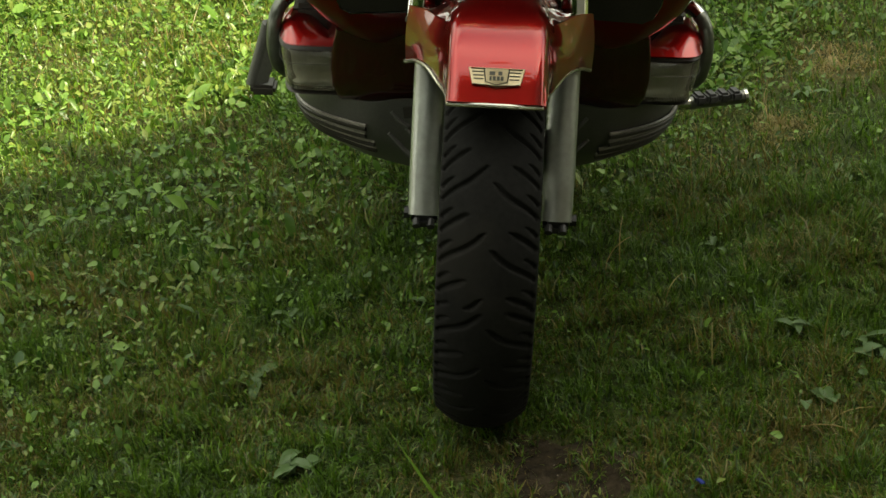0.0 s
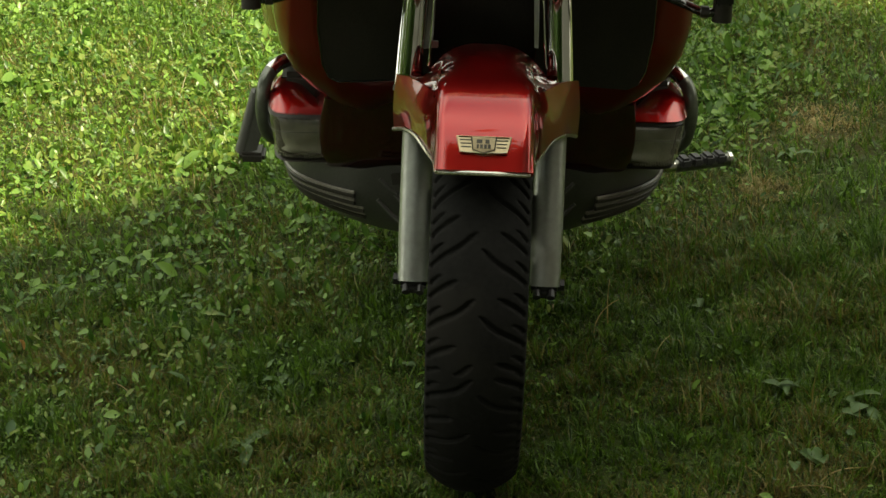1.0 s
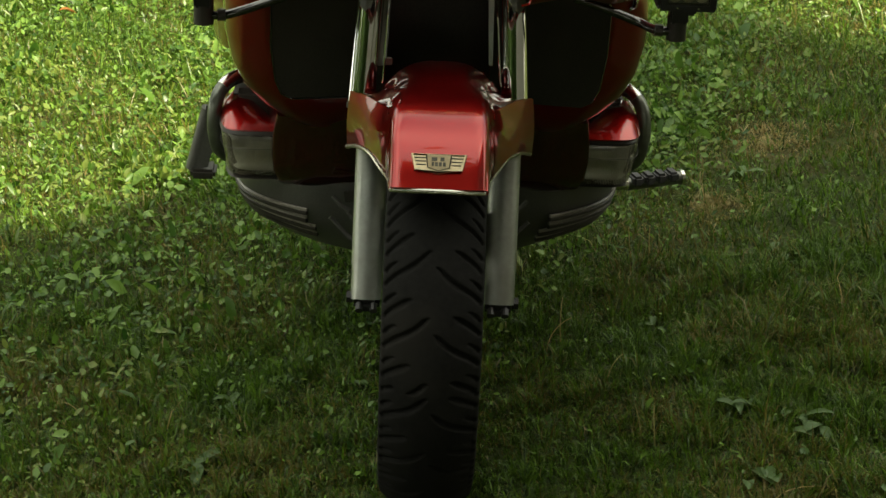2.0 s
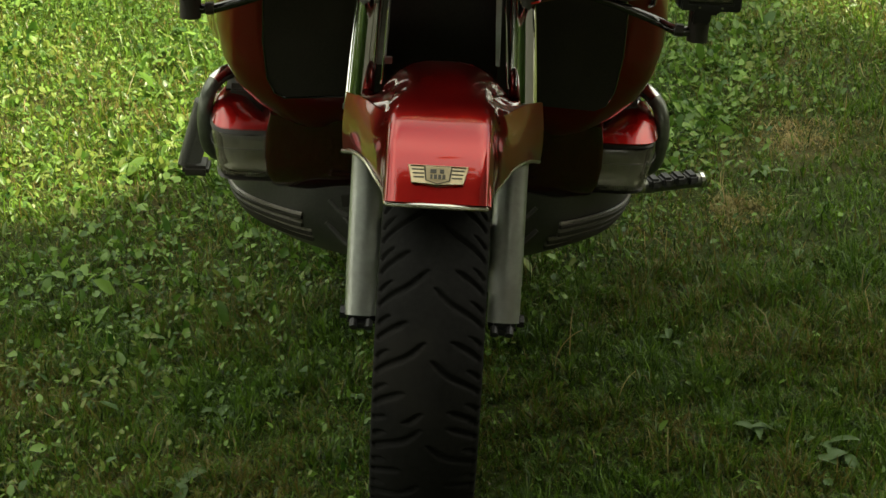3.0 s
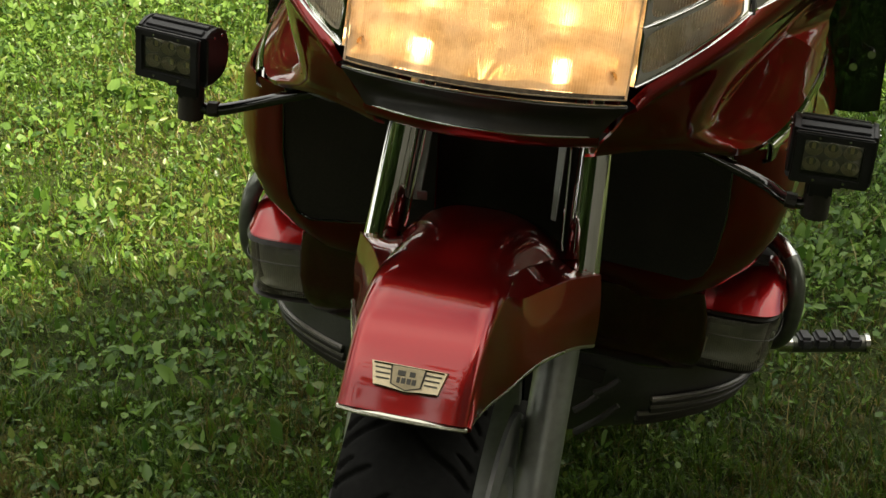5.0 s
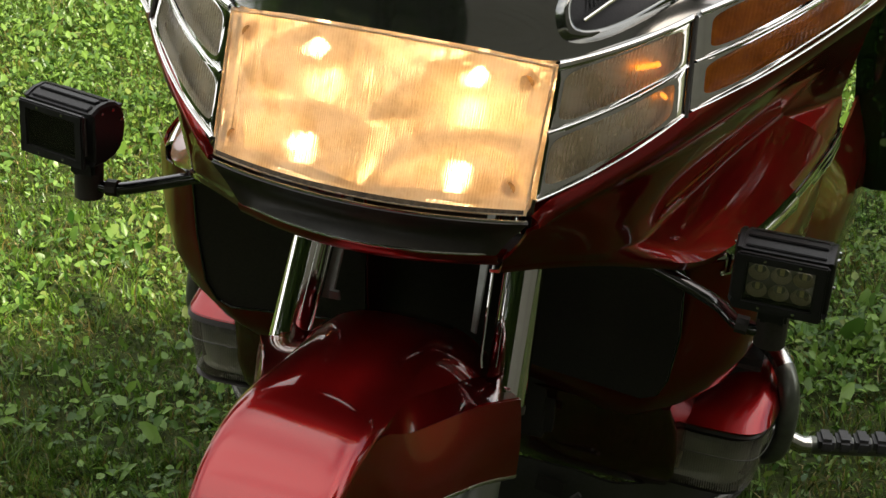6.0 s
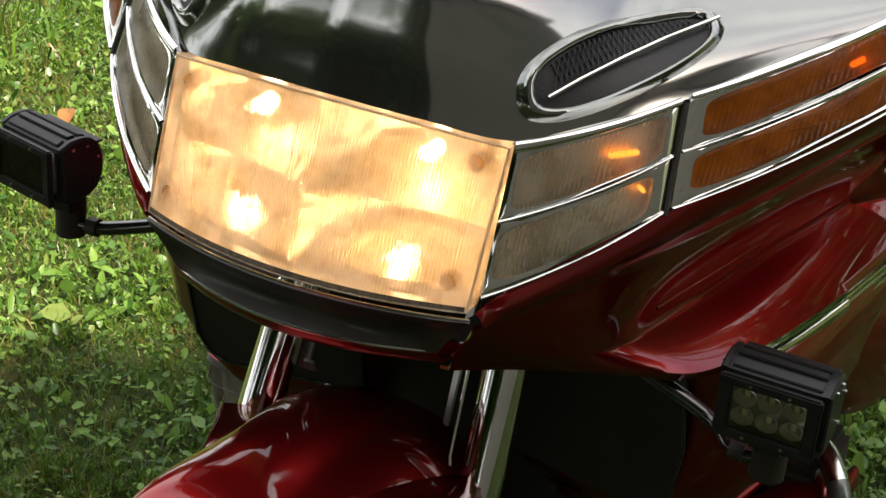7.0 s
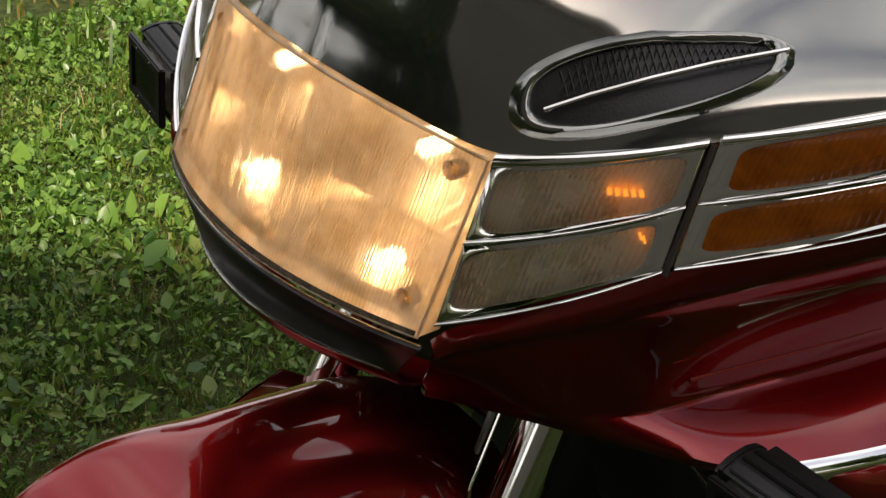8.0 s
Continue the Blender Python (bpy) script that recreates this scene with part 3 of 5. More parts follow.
def make_fender():
    narrow = Matrix.Diagonal((0.965, 1, 1, 1))
    up = curve([(0.066, -0.160, 0.600), (0.066, -0.131, 0.636), (0.067, -0.093, 0.665), (0.069, -0.030, 0.678), (0.079, 0.028, 0.654), (0.096, 0.078, 0.6455), (0.118, 0.128, 0.640), (0.144, 0.178, 0.629)], 43)
    low = curve([(0.0665, -0.162, 0.597), (0.069, -0.130, 0.595), (0.073, -0.095, 0.590), (0.084, -0.042, 0.583), (0.104, 0.025, 0.583), (0.123, 0.090, 0.570), (0.134, 0.135, 0.556), (0.147, 0.180, 0.539)], 43)
    mid = curve([(0, -0.168, 0.602), (0, -0.139, 0.639), (0, -0.103, 0.669), (0, -0.050, 0.690), (0, 0.02, 0.698), (0, 0.10, 0.696), (0, 0.18, 0.682), (0, 0.26, 0.645)], 43)
    crease = curve([(0.066, -0.160, 0.600), (0.066, -0.131, 0.636), (0.067, -0.093, 0.665), (0.069, -0.030, 0.679), (0.068, 0.045, 0.674), (0.076, 0.112, 0.656), (0.090, 0.18, 0.636), (0.098, 0.26, 0.60)], 43)
    rows = []
    for k in range(43):
        c, e = mid[k], crease[k]
        power = 3.0 + 23.0 * (1 - min(1.0, max(0.0, (k - 10) / 14))) ** 1.5
        row = []
        for i in range(-14, 15):
            w = math.sin(math.pi / 2 * i / 14)
            h = (1 - abs(w) ** power)
            row.append(Vector((e.x * w, e.y + (c.y - e.y) * h, e.z + (c.z - e.z) * h)))
        rows.append(row)
    fender = part("front_fender", solid(loft(rows), -0.003), RED, bike, "glossy red front fender with silver edge trim", 50, STEER @ narrow)
    for s in (1, -1):
        rows = []
        for k in range(43):
            a, b = up[k], low[k]
            out = Vector((0.003, -0.002, 0))
            row = [a.lerp(b, v) + out * math.sin(math.pi * v) for v in np.linspace(0, 1, 9)]
            rows.append([Vector((s * p.x, p.y, p.z)) for p in row])
        part("fender_side", solid(loft(rows), -0.003 * s), RED, fender, "", 50, STEER @ narrow)
        part("fender_shoulder", solid(loft([[Vector((s * c.x, c.y, c.z)), Vector((s * (c.x * 0.5 + u.x * 0.5), c.y * 0.5 + u.y * 0.5, c.z * 0.5 + u.z * 0.5 - 0.002)), Vector((s * u.x, u.y, u.z))] for c, u in zip(crease[18:], up[18:])]), 0.002), RED, fender, "", 50, STEER @ narrow)
        part("fender_lip", rod([Vector((s * p.x, p.y, p.z)) for p in up[26:]], 0.0010, 6), RED, fender, m=STEER @ narrow)
    edge = [Vector((-p.x, p.y, p.z)) for p in low[::-1]] + curve([(-0.0665, -0.162, 0.597), (-0.04, -0.168, 0.599), (0, -0.171, 0.600), (0.04, -0.168, 0.599), (0.0665, -0.162, 0.597)], 13)[1:-1] + list(low)
    part("fender_trim", rod(edge, 0.0036, 8), SILVER_TRIM, fender, "silver rolled edge trim", m=STEER @ narrow)
    # badge: a shield plate with ribbed wings; its lettering stands as bars
    at = Matrix.Translation((0, -0.1490, 0.632)) @ Matrix.Rotation(radians(-37), 4, "X") @ Matrix.Scale(1.08, 4)
    bm = bmesh.new()
    outline = [(-0.035, 0.012), (-0.030, -0.009), (-0.014, -0.0105), (0, -0.013), (0.014, -0.0105), (0.030, -0.009), (0.035, 0.012)]
    front = [bm.verts.new((x, -0.004, z)) for x, z in outline]
    back = [bm.verts.new((x * 1.04, 0.004, z * 1.06)) for x, z in outline]
    bm.faces.new(front)
    for i in range(len(outline)):
        j = (i + 1) % len(outline)
        bm.faces.new((front[i], back[i], back[j], front[j]))
    bmesh.ops.recalc_face_normals(bm, faces=bm.faces)
    badge = part("badge", bm, BADGE_GOLD, fender, "small silver shield badge with ribbed wings", 20, STEER @ at)
    for s in (-1, 1):
        for k in range(3):
            part("badge_rib", box((0.0150 - 0.0012 * k, 0.0012, 0.0015), (s * (0.0235 - 0.0006 * k), -0.0044, 0.0066 - 0.0046 * k), 0.0003), BADGE_DARK, badge, m=STEER @ at)
    for z, half in ((0.0105, 0.0325), (-0.0098, 0.0290)):
        part("badge_edge", rod([(-half, -0.0045, z), (-half * 0.4, -0.0045, z - 0.001 * (z < 0)), (0, -0.0045, z - 0.0025 * (z < 0)), (half * 0.4, -0.0045, z - 0.001 * (z < 0)), (half, -0.0045, z)], 0.0009, 6), CHROME, badge, m=STEER @ at)
    bm = bmesh.new()
    bm.faces.new([bm.verts.new((x * 1.12, -0.0049, z * 1.1)) for x, z in ((-0.015, 0.0098), (-0.013, -0.006), (0, -0.010), (0.013, -0.006), (0.015, 0.0098))])
    part("shield_outline", solid(bm, 0.001), BADGE_DARK, badge, m=STEER @ at)
    shield = [(-0.015, 0.0105), (-0.013, -0.006), (0, -0.010), (0.013, -0.006), (0.015, 0.0105)]
    bm = bmesh.new()
    vs = [bm.verts.new((x, -0.0055, z)) for x, z in shield]
    bm.faces.new(vs)
    part("badge_shield", solid(bm, 0.0015), BADGE_GOLD, badge, m=STEER @ at)
    for x, z, w, h in ((-0.0055, 0.0045, 0.007, 0.0045), (0.0045, 0.0045, 0.005, 0.0045), (-0.0075, -0.0022, 0.0026, 0.005), (-0.0028, -0.0022, 0.0036, 0.005), (0.0022, -0.0022, 0.0036, 0.005), (0.0070, -0.0022, 0.0036, 0.005)):
        part("badge_bar", box((w, 0.0012, h), (x, -0.0062, z)), BADGE_DARK, badge, m=STEER @ at)


def lens_point(u, v):
    """The headlight's front: u from -1 to 1 across, v from 0 to 1 up."""
    half = 0.147 + 0.003 * v
    bow = 1 - u * u
    y = 0.068 + 0.042 * v - 0.036 * bow
    z = 0.873 + 0.124 * v + bow * (0.003 * (1 - v) + 0.016 * v)
    return Vector((half * u, y, z))


def make_headlight():
    def shell(depth, margin=0.0, nu=48, nv=20):
        rows = []
        for j in range(nv + 1):
            v = margin + (1 - 2 * margin) * j / nv
            row = []
            for i in range(nu + 1):
                u = (1 - 2 * margin) * (2 * i / nu - 1)
                row.append(lens_point(u, v) + Vector((0, depth(u, v), 0)))
            rows.append(row)
        return loft(rows)
    ribs = lambda u, v: 0.0004 * math.sin(u * 460) if abs(u) < 0.9 and 0.1 < v < 0.9 else 0.0
    lamp = part("headlight", shell(lambda u, v: 0.130, 0.0), BLACK, bike, "large rectangular headlight, lit warm yellow")
    def bowl(u, v):
        """Four mirrored bowls, two a side, with fine flutes."""
        du = (abs(u) - 0.5) / 0.5
        dv = (v - 0.72) / 0.28 if v > 0.44 else (v - 0.22) / 0.22
        cu, cv = math.floor(u * 11), math.floor(v * 6)
        lean_u, lean_v = math.sin(cu * 12.9 + cv * 78.2) * 0.0042, math.sin(cu * 39.3 + cv * 11.1) * 0.0042
        step = lean_u * ((u * 11) % 1.0 - 0.5) + lean_v * ((v * 6) % 1.0 - 0.5)
        return 0.016 + step + 0.092 * max(0, 1 - du * du) ** 0.7 * max(0, 1 - dv * dv) ** 0.6
    part("reflector", shell(bowl, 0.01, 128, 56), BOWL, lamp, "bright mirrored reflector bowl")
    lens = part("headlight_lens", shell(ribs, 0.0, 420, 20), LENS, lamp, "ribbed hazy glass lens")
    lens.visible_shadow = False
    rim = [lens_point(u, 0) for u in np.linspace(-1, 1, 25)] + [lens_point(1, v) for v in np.linspace(0.1, 1, 9)] + [lens_point(u, 1) for u in np.linspace(0.95, -1, 24)] + [lens_point(-1, v) for v in np.linspace(0.9, 0, 9)]
    part("lens_rim", rod(rim, 0.0013, 8), LENS, lamp)
    middle = lens_point(0, 0.5)
    skirt = part("lens_skirt", loft([[p + Vector((0, d, 0)) for p in rim] for d in (0.0, 0.008, 0.020)], True), LENS, lamp, "wrapped side of the lens")
    skirt.visible_shadow = False
    inset = [p.lerp(Vector((middle.x, p.y, middle.z)), 0.012) for p in rim]
    part("lamp_wall", loft([[p + Vector((0, 0.021, 0)) for p in inset], [p + Vector((0, 0.05, 0)) for p in inset], [p + Vector((0, 0.131, 0)) for p in inset]], True), BLACK, lamp)
    part("lens_grime", loft([[lens_point(u, v) + Vector((0, -0.0012, 0)) for u in np.linspace(-0.99, 0.99, 61)] for v in (0.0, 0.02, 0.036)]), GRIME, lamp, "dusty dark lower edge of the lens")
    for s in (-1, 1):
        for u, v in ((0.87, 0.16), (0.86, 0.86)):
            p = lens_point(s * u, v)
            part("lens_stud", rod([p + Vector((0, 0.002, 0)), p + Vector((0, 0.014, 0))], 0.007, 16), STUD, lamp)
        for u, v, deep in ((0.50, 0.09, 0.046), (0.5, 0.68, 0.056)):
            p = lens_point(s * u, v) + Vector((0, deep, 0))
            part("bulb", rod([p, p + Vector((0, 0.004, 0)), p + Vector((0, 0.018, 0)), p + Vector((0, 0.022, 0))], 0.0065, 12), BULB, lamp, "glowing halogen bulb")


def make_nose():
    # black bezel under the lens, with a raised lower edge
    rows = []
    for j in range(9):
        v = j / 8
        row = []
        for i in range(33):
            u = 2 * i / 32 - 1
            half = 0.149 - 0.028 * v
            dip = 0.010 * math.sin(math.pi * v) * min(1.0, (1 - abs(u)) / 0.16)
            row.append(Vector((half * u, 0.072 + 0.006 * v - 0.036 * (1 - u * u) + dip, 0.866 - 0.040 * v + 0.003 * (1 - u * u))))
        rows.append(row)
    bezel = part("lower_bezel", solid(loft(rows), 0.004), BEZEL, bike, "black bezel below the headlight")
    part("bezel_edge", rod([Vector((0.119 * u, 0.074 - 0.036 * (1 - u * u), 0.8265 + 0.003 * (1 - u * u))) for u in np.linspace(-1, 1, 25)], 0.0017, 8), WORN_CHROME, bezel)
    part("bezel_line", rod([Vector((0.1485 * u, 0.0705 - 0.036 * (1 - u * u), 0.8655 + 0.003 * (1 - u * u))) for u in np.linspace(-1, 1, 25)], 0.0013, 8), WORN_CHROME, bezel)
    for s in (-1, 1):
        part("bezel_screw", rod([(s * 0.126, 0.0745, 0.852), (s * 0.126, 0.086, 0.852)], 0.0045, 10), BLACK, bezel)
    # chin below the bezel
    rows = []
    for j in range(8):
        v = j / 7
        row = []
        for i in range(33):
            u = 2 * i / 32 - 1
            half = 0.121 - 0.004 * v + 0.03 * max(0, abs(u) - 0.9)
            row.append(Vector((half * u, 0.077 - 0.037 * (1 - u * u) + 0.055 * v * v, 0.826 - 0.020 * math.sin(v * 1.57) + 0.003 * (1 - u * u))))
        rows.append(row)
    chin = part("nose_chin", solid(loft(rows), 0.003), RED, bike, "red painted lower nose lip")
    # hood over the headlight
    f = curve([(0, 0.078, 1.015), (0.08, 0.088, 1.011), (0.150, 0.117, 1.001), (0.20, 0.160, 1.013), (0.255, 0.212, 1.034), (0.33, 0.31, 1.062), (0.405, 0.405, 1.092)], 40)
    q = curve([(0, 0.100, 1.074), (0.08, 0.112, 1.067), (0.145, 0.146, 1.050), (0.195, 0.193, 1.050), (0.255, 0.250, 1.066), (0.33, 0.34, 1.084), (0.405, 0.425, 1.104)], 40)
    h = curve([(0, 0.165, 1.142), (0.075, 0.176, 1.133), (0.140, 0.210, 1.108), (0.19, 0.265, 1.095), (0.245, 0.32, 1.098), (0.32, 0.40, 1.106), (0.40, 0.47, 1.116)], 40)
    k = curve([(0, 0.42, 1.275), (0.075, 0.43, 1.262), (0.14, 0.455, 1.228), (0.19, 0.49, 1.190), (0.245, 0.53, 1.165), (0.32, 0.57, 1.150), (0.40, 0.61, 1.140)], 40)
    across = [curve([a, b, c, d], 22) for a, b, c, d in zip(f, q, h, k)]
    full = [[Vector((-p.x, p.y, p.z)) for p in row] for row in across[:0:-1]] + across
    hood_bm = loft(full)
    skin = BVHTree.FromBMesh(hood_bm)
    hood = part("hood", solid(hood_bm, 0.003), HOOD, bike, "black gloss upper fairing hood below the windscreen", 60)
    # air vents let into the hood
    for s in (1, -1):
        c = Vector((0.2005, 0.195, 1.0600))
        sa = Vector((-0.0122, 0.0107, 0.0250))
        la = Vector((0.0495, 0.057, 0.028)) + sa * 0.02

        def on(u, v, lift):
            """A place on the hood, u along the vent and v up across it, lifted off the skin."""
            p = c + la * u + sa * v
            near, nrm, _, _ = skin.find_nearest(p)
            if nrm.y > 0:
                nrm = -nrm
            near = near + nrm * lift
            return Vector((s * near.x, near.y, near.z))

        loop = []
        for a in np.linspace(0, 2 * math.pi, 57)[:-1]:
            ca, sn = math.cos(a), math.sin(a)
            u = (abs(ca) ** 0.72) * (1 if ca > 0 else -1)
            loop.append((u, (abs(sn) ** 0.75) * (0.95 if sn > 0 else -0.85) * (0.94 + 0.02 * ca) + 0.10 * u * u - 0.05))
        ring_at = lambda k, kv, lift: [on(u * k, v * kv, lift) for u, v in loop + loop[:1]]
        rim = part("air_vent", loft([ring_at(1.16, 1.34, 0.0002), ring_at(1.10, 1.22, 0.0045), ring_at(1.05, 1.11, 0.0072), ring_at(1.0, 1.0, 0.0062), ring_at(0.97, 0.93, 0.0012)]), HOOD, bike, "oval black air intake with mesh and a bright slat", 60)
        part("vent_floor", loft([ring_at(0.975, 0.94, 0.0010), ring_at(0.6, 0.6, 0.0010), ring_at(0.02, 0.02, 0.0010)]), BLACK_METAL, rim)
        wires = []
        for t in np.linspace(-0.72, 0.80, 26):
            top = 0.86 * math.sqrt(max(0, 1 - t * t)) * (0.94 + 0.02 * t)
            wires.append(rod([on(t - 0.04, 0.05 + 0.12 * t, 0.0022), on(t + 0.04, top, 0.0022)], 0.0006, 4))
            wires.append(rod([on(t + 0.04, 0.05 + 0.12 * t, 0.0022), on(t - 0.04, top, 0.0022)], 0.0006, 4))
        part("vent_mesh", join(*wires), BLACK_METAL, rim)
        part("vent_slat", rod([on(u, v, 0.0065) for u, v in ((-0.86, -0.22), (-0.5, -0.13), (0, -0.03), (0.5, 0.05), (1.10, 0.12))], 0.0019, 8), CHROME, rim, "bright slat across the intake")
    return chin


def lamp_panel(name, corners, windows, s, lens_mat, bulbs, label, bulge):
    """A chromed frame with two lens windows one above the other. corners: bottom front, bottom rear, top front, top rear."""
    a, b, c, d = [Vector(p) for p in corners]

    def at(u, v, lift=0.0):
        p = (a * (1 - u) + b * u) * (1 - v) + (c * (1 - u) + d * u) * v + bulge * (1 - (2 * u - 1) ** 2)
        nrm = (b - a).cross(c - a).normalized()
        if nrm.x < 0:
            nrm = -nrm
        p = p + nrm * lift
        return Vector((s * p.x, p.y, p.z))

    def window(u0, u1, v0, v1, power, n=48):
        out = []
        for t in np.linspace(0, 2 * math.pi, n + 1)[:-1]:
            ct, st = math.cos(t), math.sin(t)
            out.append(((u0 + u1) / 2 + (u1 - u0) / 2 * abs(ct) ** power * (1 if ct > 0 else -1), (v0 + v1) / 2 + (v1 - v0) / 2 * abs(st) ** power * (1 if st > 0 else -1)))
        return out
    frame_bms, split = [], 0.5
    for (u0, u1, v0, v1), (lo, hi) in zip(windows, ((0, split), (split, 1))):
        inner, outer = window(u0, u1, v0, v1, 0.30), window(0, 1, lo, hi, 0.02)
        rows = [[at(u, v, -0.010) for u, v in outer], [at(u, v, 0.0) for u, v in outer], [at(u * 0.5 + x * 0.5, v * 0.5 + y * 0.5, 0.0015) for (u, v), (x, y) in zip(outer, inner)], [at(u, v, 0.001) for u, v in inner], [at(u, v, -0.007) for u, v in inner]]
        frame_bms.append(loft([r + r[:1] for r in rows]))
    panel = part(name, join(*frame_bms), CHROME, bike, label, 30)
    for lo, hi in ((0.945, 1.025), (0.484, 0.516), (-0.015, 0.014)):
        rows = [[at(u, (lo + hi) / 2 - (hi - lo) / 2 * math.cos(a), 0.0036 * math.sin(a)) for a in np.linspace(0, math.pi, 9)] for u in np.linspace(0.0, 1.0, 15)]
        part("chrome_bar", loft(rows), CHROME, panel, smooth=60)
    back = loft([[at(u, v, -0.014) for u in np.linspace(0, 1, 9)] for v in np.linspace(0, 1, 5)])
    part("lamp_back", back, REFLECTOR if lens_mat is CLEAR_LENS else ROOFING, panel)
    for u0, u1, v0, v1 in windows:
        loop = window(u0, u1, v0, v1, 0.30)
        mid = ((u0 + u1) / 2, (v0 + v1) / 2)
        rows = [[at(mid[0] + (u - mid[0]) * k, mid[1] + (v - mid[1]) * k, 0.0005 + 0.0018 * (1 - k ** 3)) for u, v in loop + loop[:1]] for k in (1.0, 0.9, 0.6, 0.02)]
        lens = part("lamp_lens", loft(rows), lens_mat, panel, "" if lens_mat is CLEAR_LENS else "amber ribbed lens")
        lens.visible_shadow = False
    for u, v, w in bulbs:
        part("marker_bulb", rod([at(u - w, v, -0.006), at(u + w, v, -0.006)], 0.0026, 8), AMBER_BULB, panel, "small glowing amber bulb")
    return panel


def make_fairing():
    upper = [(0.151, 0.080, 0.868), (0.166, 0.086, 0.886), (0.20, 0.117, 0.912), (0.235, 0.150, 0.936), (0.275, 0.197, 0.960), (0.325, 0.274, 0.987), (0.37, 0.347, 1.012), (0.405, 0.402, 1.032)]
    crease = [(0.124, 0.100, 0.813), (0.165, 0.1235, 0.817), (0.204, 0.149, 0.8155), (0.228, 0.210, 0.806), (0.236, 0.290, 0.798), (0.252, 0.385, 0.797), (0.273, 0.490, 0.800), (0.307, 0.615, 0.805)]
    lower = [(0.121, 0.108, 0.801), (0.161, 0.132, 0.804), (0.203, 0.160, 0.803), (0.245, 0.216, 0.785), (0.282, 0.270, 0.769), (0.315, 0.37, 0.763), (0.342, 0.51, 0.758), (0.365, 0.68, 0.753)]
    n = 43
    c1, c2, c3 = curve(upper, n), curve(crease, n), curve(lower, n)
    for s in (1, -1):
        rows = []
        for a, c, b in zip(c1, c2, c3):
            row = []
            for v in np.linspace(0, 0.97, 15):
                p = a.lerp(c, v) + Vector((0.004, -0.002, 0)) * math.sin(math.pi * v)
                if v < 0.24:
                    p = p + Vector((0.009, -0.005, 0.002)) * math.sin(math.pi * v / 0.24)
                row.append(Vector((s * p.x, p.y, p.z)))
            for v in np.linspace(0.06, 1, 10):
                p = c.lerp(b, v) + Vector((0.003, -0.001, 0.005)) * min(1, 12 * (c - b).length - 0.15) * math.sin(math.pi * v ** 1.3)
                row.append(Vector((s * p.x, p.y, p.z)))
            last = row[-1]
            row.append(last + Vector((-0.002 * s, 0.001, -0.006)))
            row.append(last + Vector((-0.012 * s, 0.006, -0.010)))
            rows.append(row)
        flank = part("upper_fairing", solid(loft(rows), 0.003 * s), RED, bike, "glossy red upper fairing side with a creased ledge", 60)
        ends = curve([(0.420, 0.70, 1.06), (0.405, 0.71, 0.98), (0.386, 0.728, 0.89), (0.368, 0.742, 0.798)], 15) + curve([(0.368, 0.743, 0.795), (0.3705, 0.750, 0.780), (0.370, 0.756, 0.750)], 12)
        mids = [q.lerp(Vector((s * p.x, p.y, p.z)), 0.5) + Vector((0.004 * s, 0, 0)) for q, p in zip(rows[-1], ends)]
        part("fairing_rear", solid(loft([rows[-1], mids, [Vector((s * p.x, p.y, p.z)) for p in ends]]), 0.003 * s), RED, flank, "", 60)
        for share, first, last in ((0.62, 21, 32), (0.80, 22, 34)):
            part("body_line", rod([Vector((s * (p.x + 0.001), p.y - 0.001, p.z)) for p in [a.lerp(c, share) + Vector((0.004, -0.002, 0)) for a, c in zip(c1[first:last], c2[first:last])]], 0.0018, 8, 0.5), RED, flank)
        # chrome trim: a proud bar with a bright upper facet, then three fine lines running back
        trim = c3[27:] + curve([(0.3665, 0.70, 0.7525), (0.370, 0.755, 0.753)], 5)
        backing = [[Vector((s * (p.x + dx), p.y, p.z - dz)) for dx, dz in ((0.001, 0.003), (0.004, 0.004), (0.004, 0.023), (0.0, 0.026))] for p in trim]
        strip = part("chrome_strip", solid(loft(backing), -0.002 * s), CHROME, flank, "chromed side trim strip")
        rows = [[Vector((s * (p.x + dx), p.y - 0.001, p.z - dz)) for dx, dz in ((0.0, 0.000), (0.004, 0.002), (0.009, 0.007), (0.0095, 0.010), (0.0085, 0.024), (0.0, 0.028))] for p in trim[:10]]
        part("trim_bar", solid(loft(rows), -0.002 * s), CHROME, strip, smooth=40)
        for drop in (0.003, 0.012, 0.022):
            part("trim_line", rod([Vector((s * (p.x + 0.0055), p.y, p.z - drop)) for p in trim[9:]], 0.0015, 8), CHROME, strip)
        # lower shell: dark front, rounded corner, flank running back
        levels = [(0.752, 0.277, 0.330, 0.290), (0.74, 0.283, 0.340, 0.300), (0.70, 0.285, 0.346, 0.315), (0.66, 0.283, 0.346, 0.322), (0.61, 0.275, 0.337, 0.330), (0.57, 0.262, 0.320, 0.342), (0.54, 0.246, 0.295, 0.358), (0.515, 0.228, 0.268, 0.380), (0.497, 0.21, 0.245, 0.410)]
        rows = []
        for z, xc, xo, yf in levels:
            line = curve([(0.085, yf + 0.035, z), (0.15, yf + 0.02, z), (xc - 0.03, yf + 0.003, z), (xc, yf + 0.006, z), (xc + (xo - xc) * 0.75, yf + 0.045, z), (xo + 0.004, yf + 0.12, z), (xo + 0.02, yf + 0.30, z), (xo + 0.03, yf + 0.5, z)], 36)
            rows.append([Vector((s * p.x, p.y, p.z)) for p in line])
        shell = part("lower_fairing", solid(loft(rows), 0.003 * s), RED, bike, "glossy dark red lower fairing", 60)
        # black inset cover on the front of the shell, and the roof of the pocket above it
        rows = []
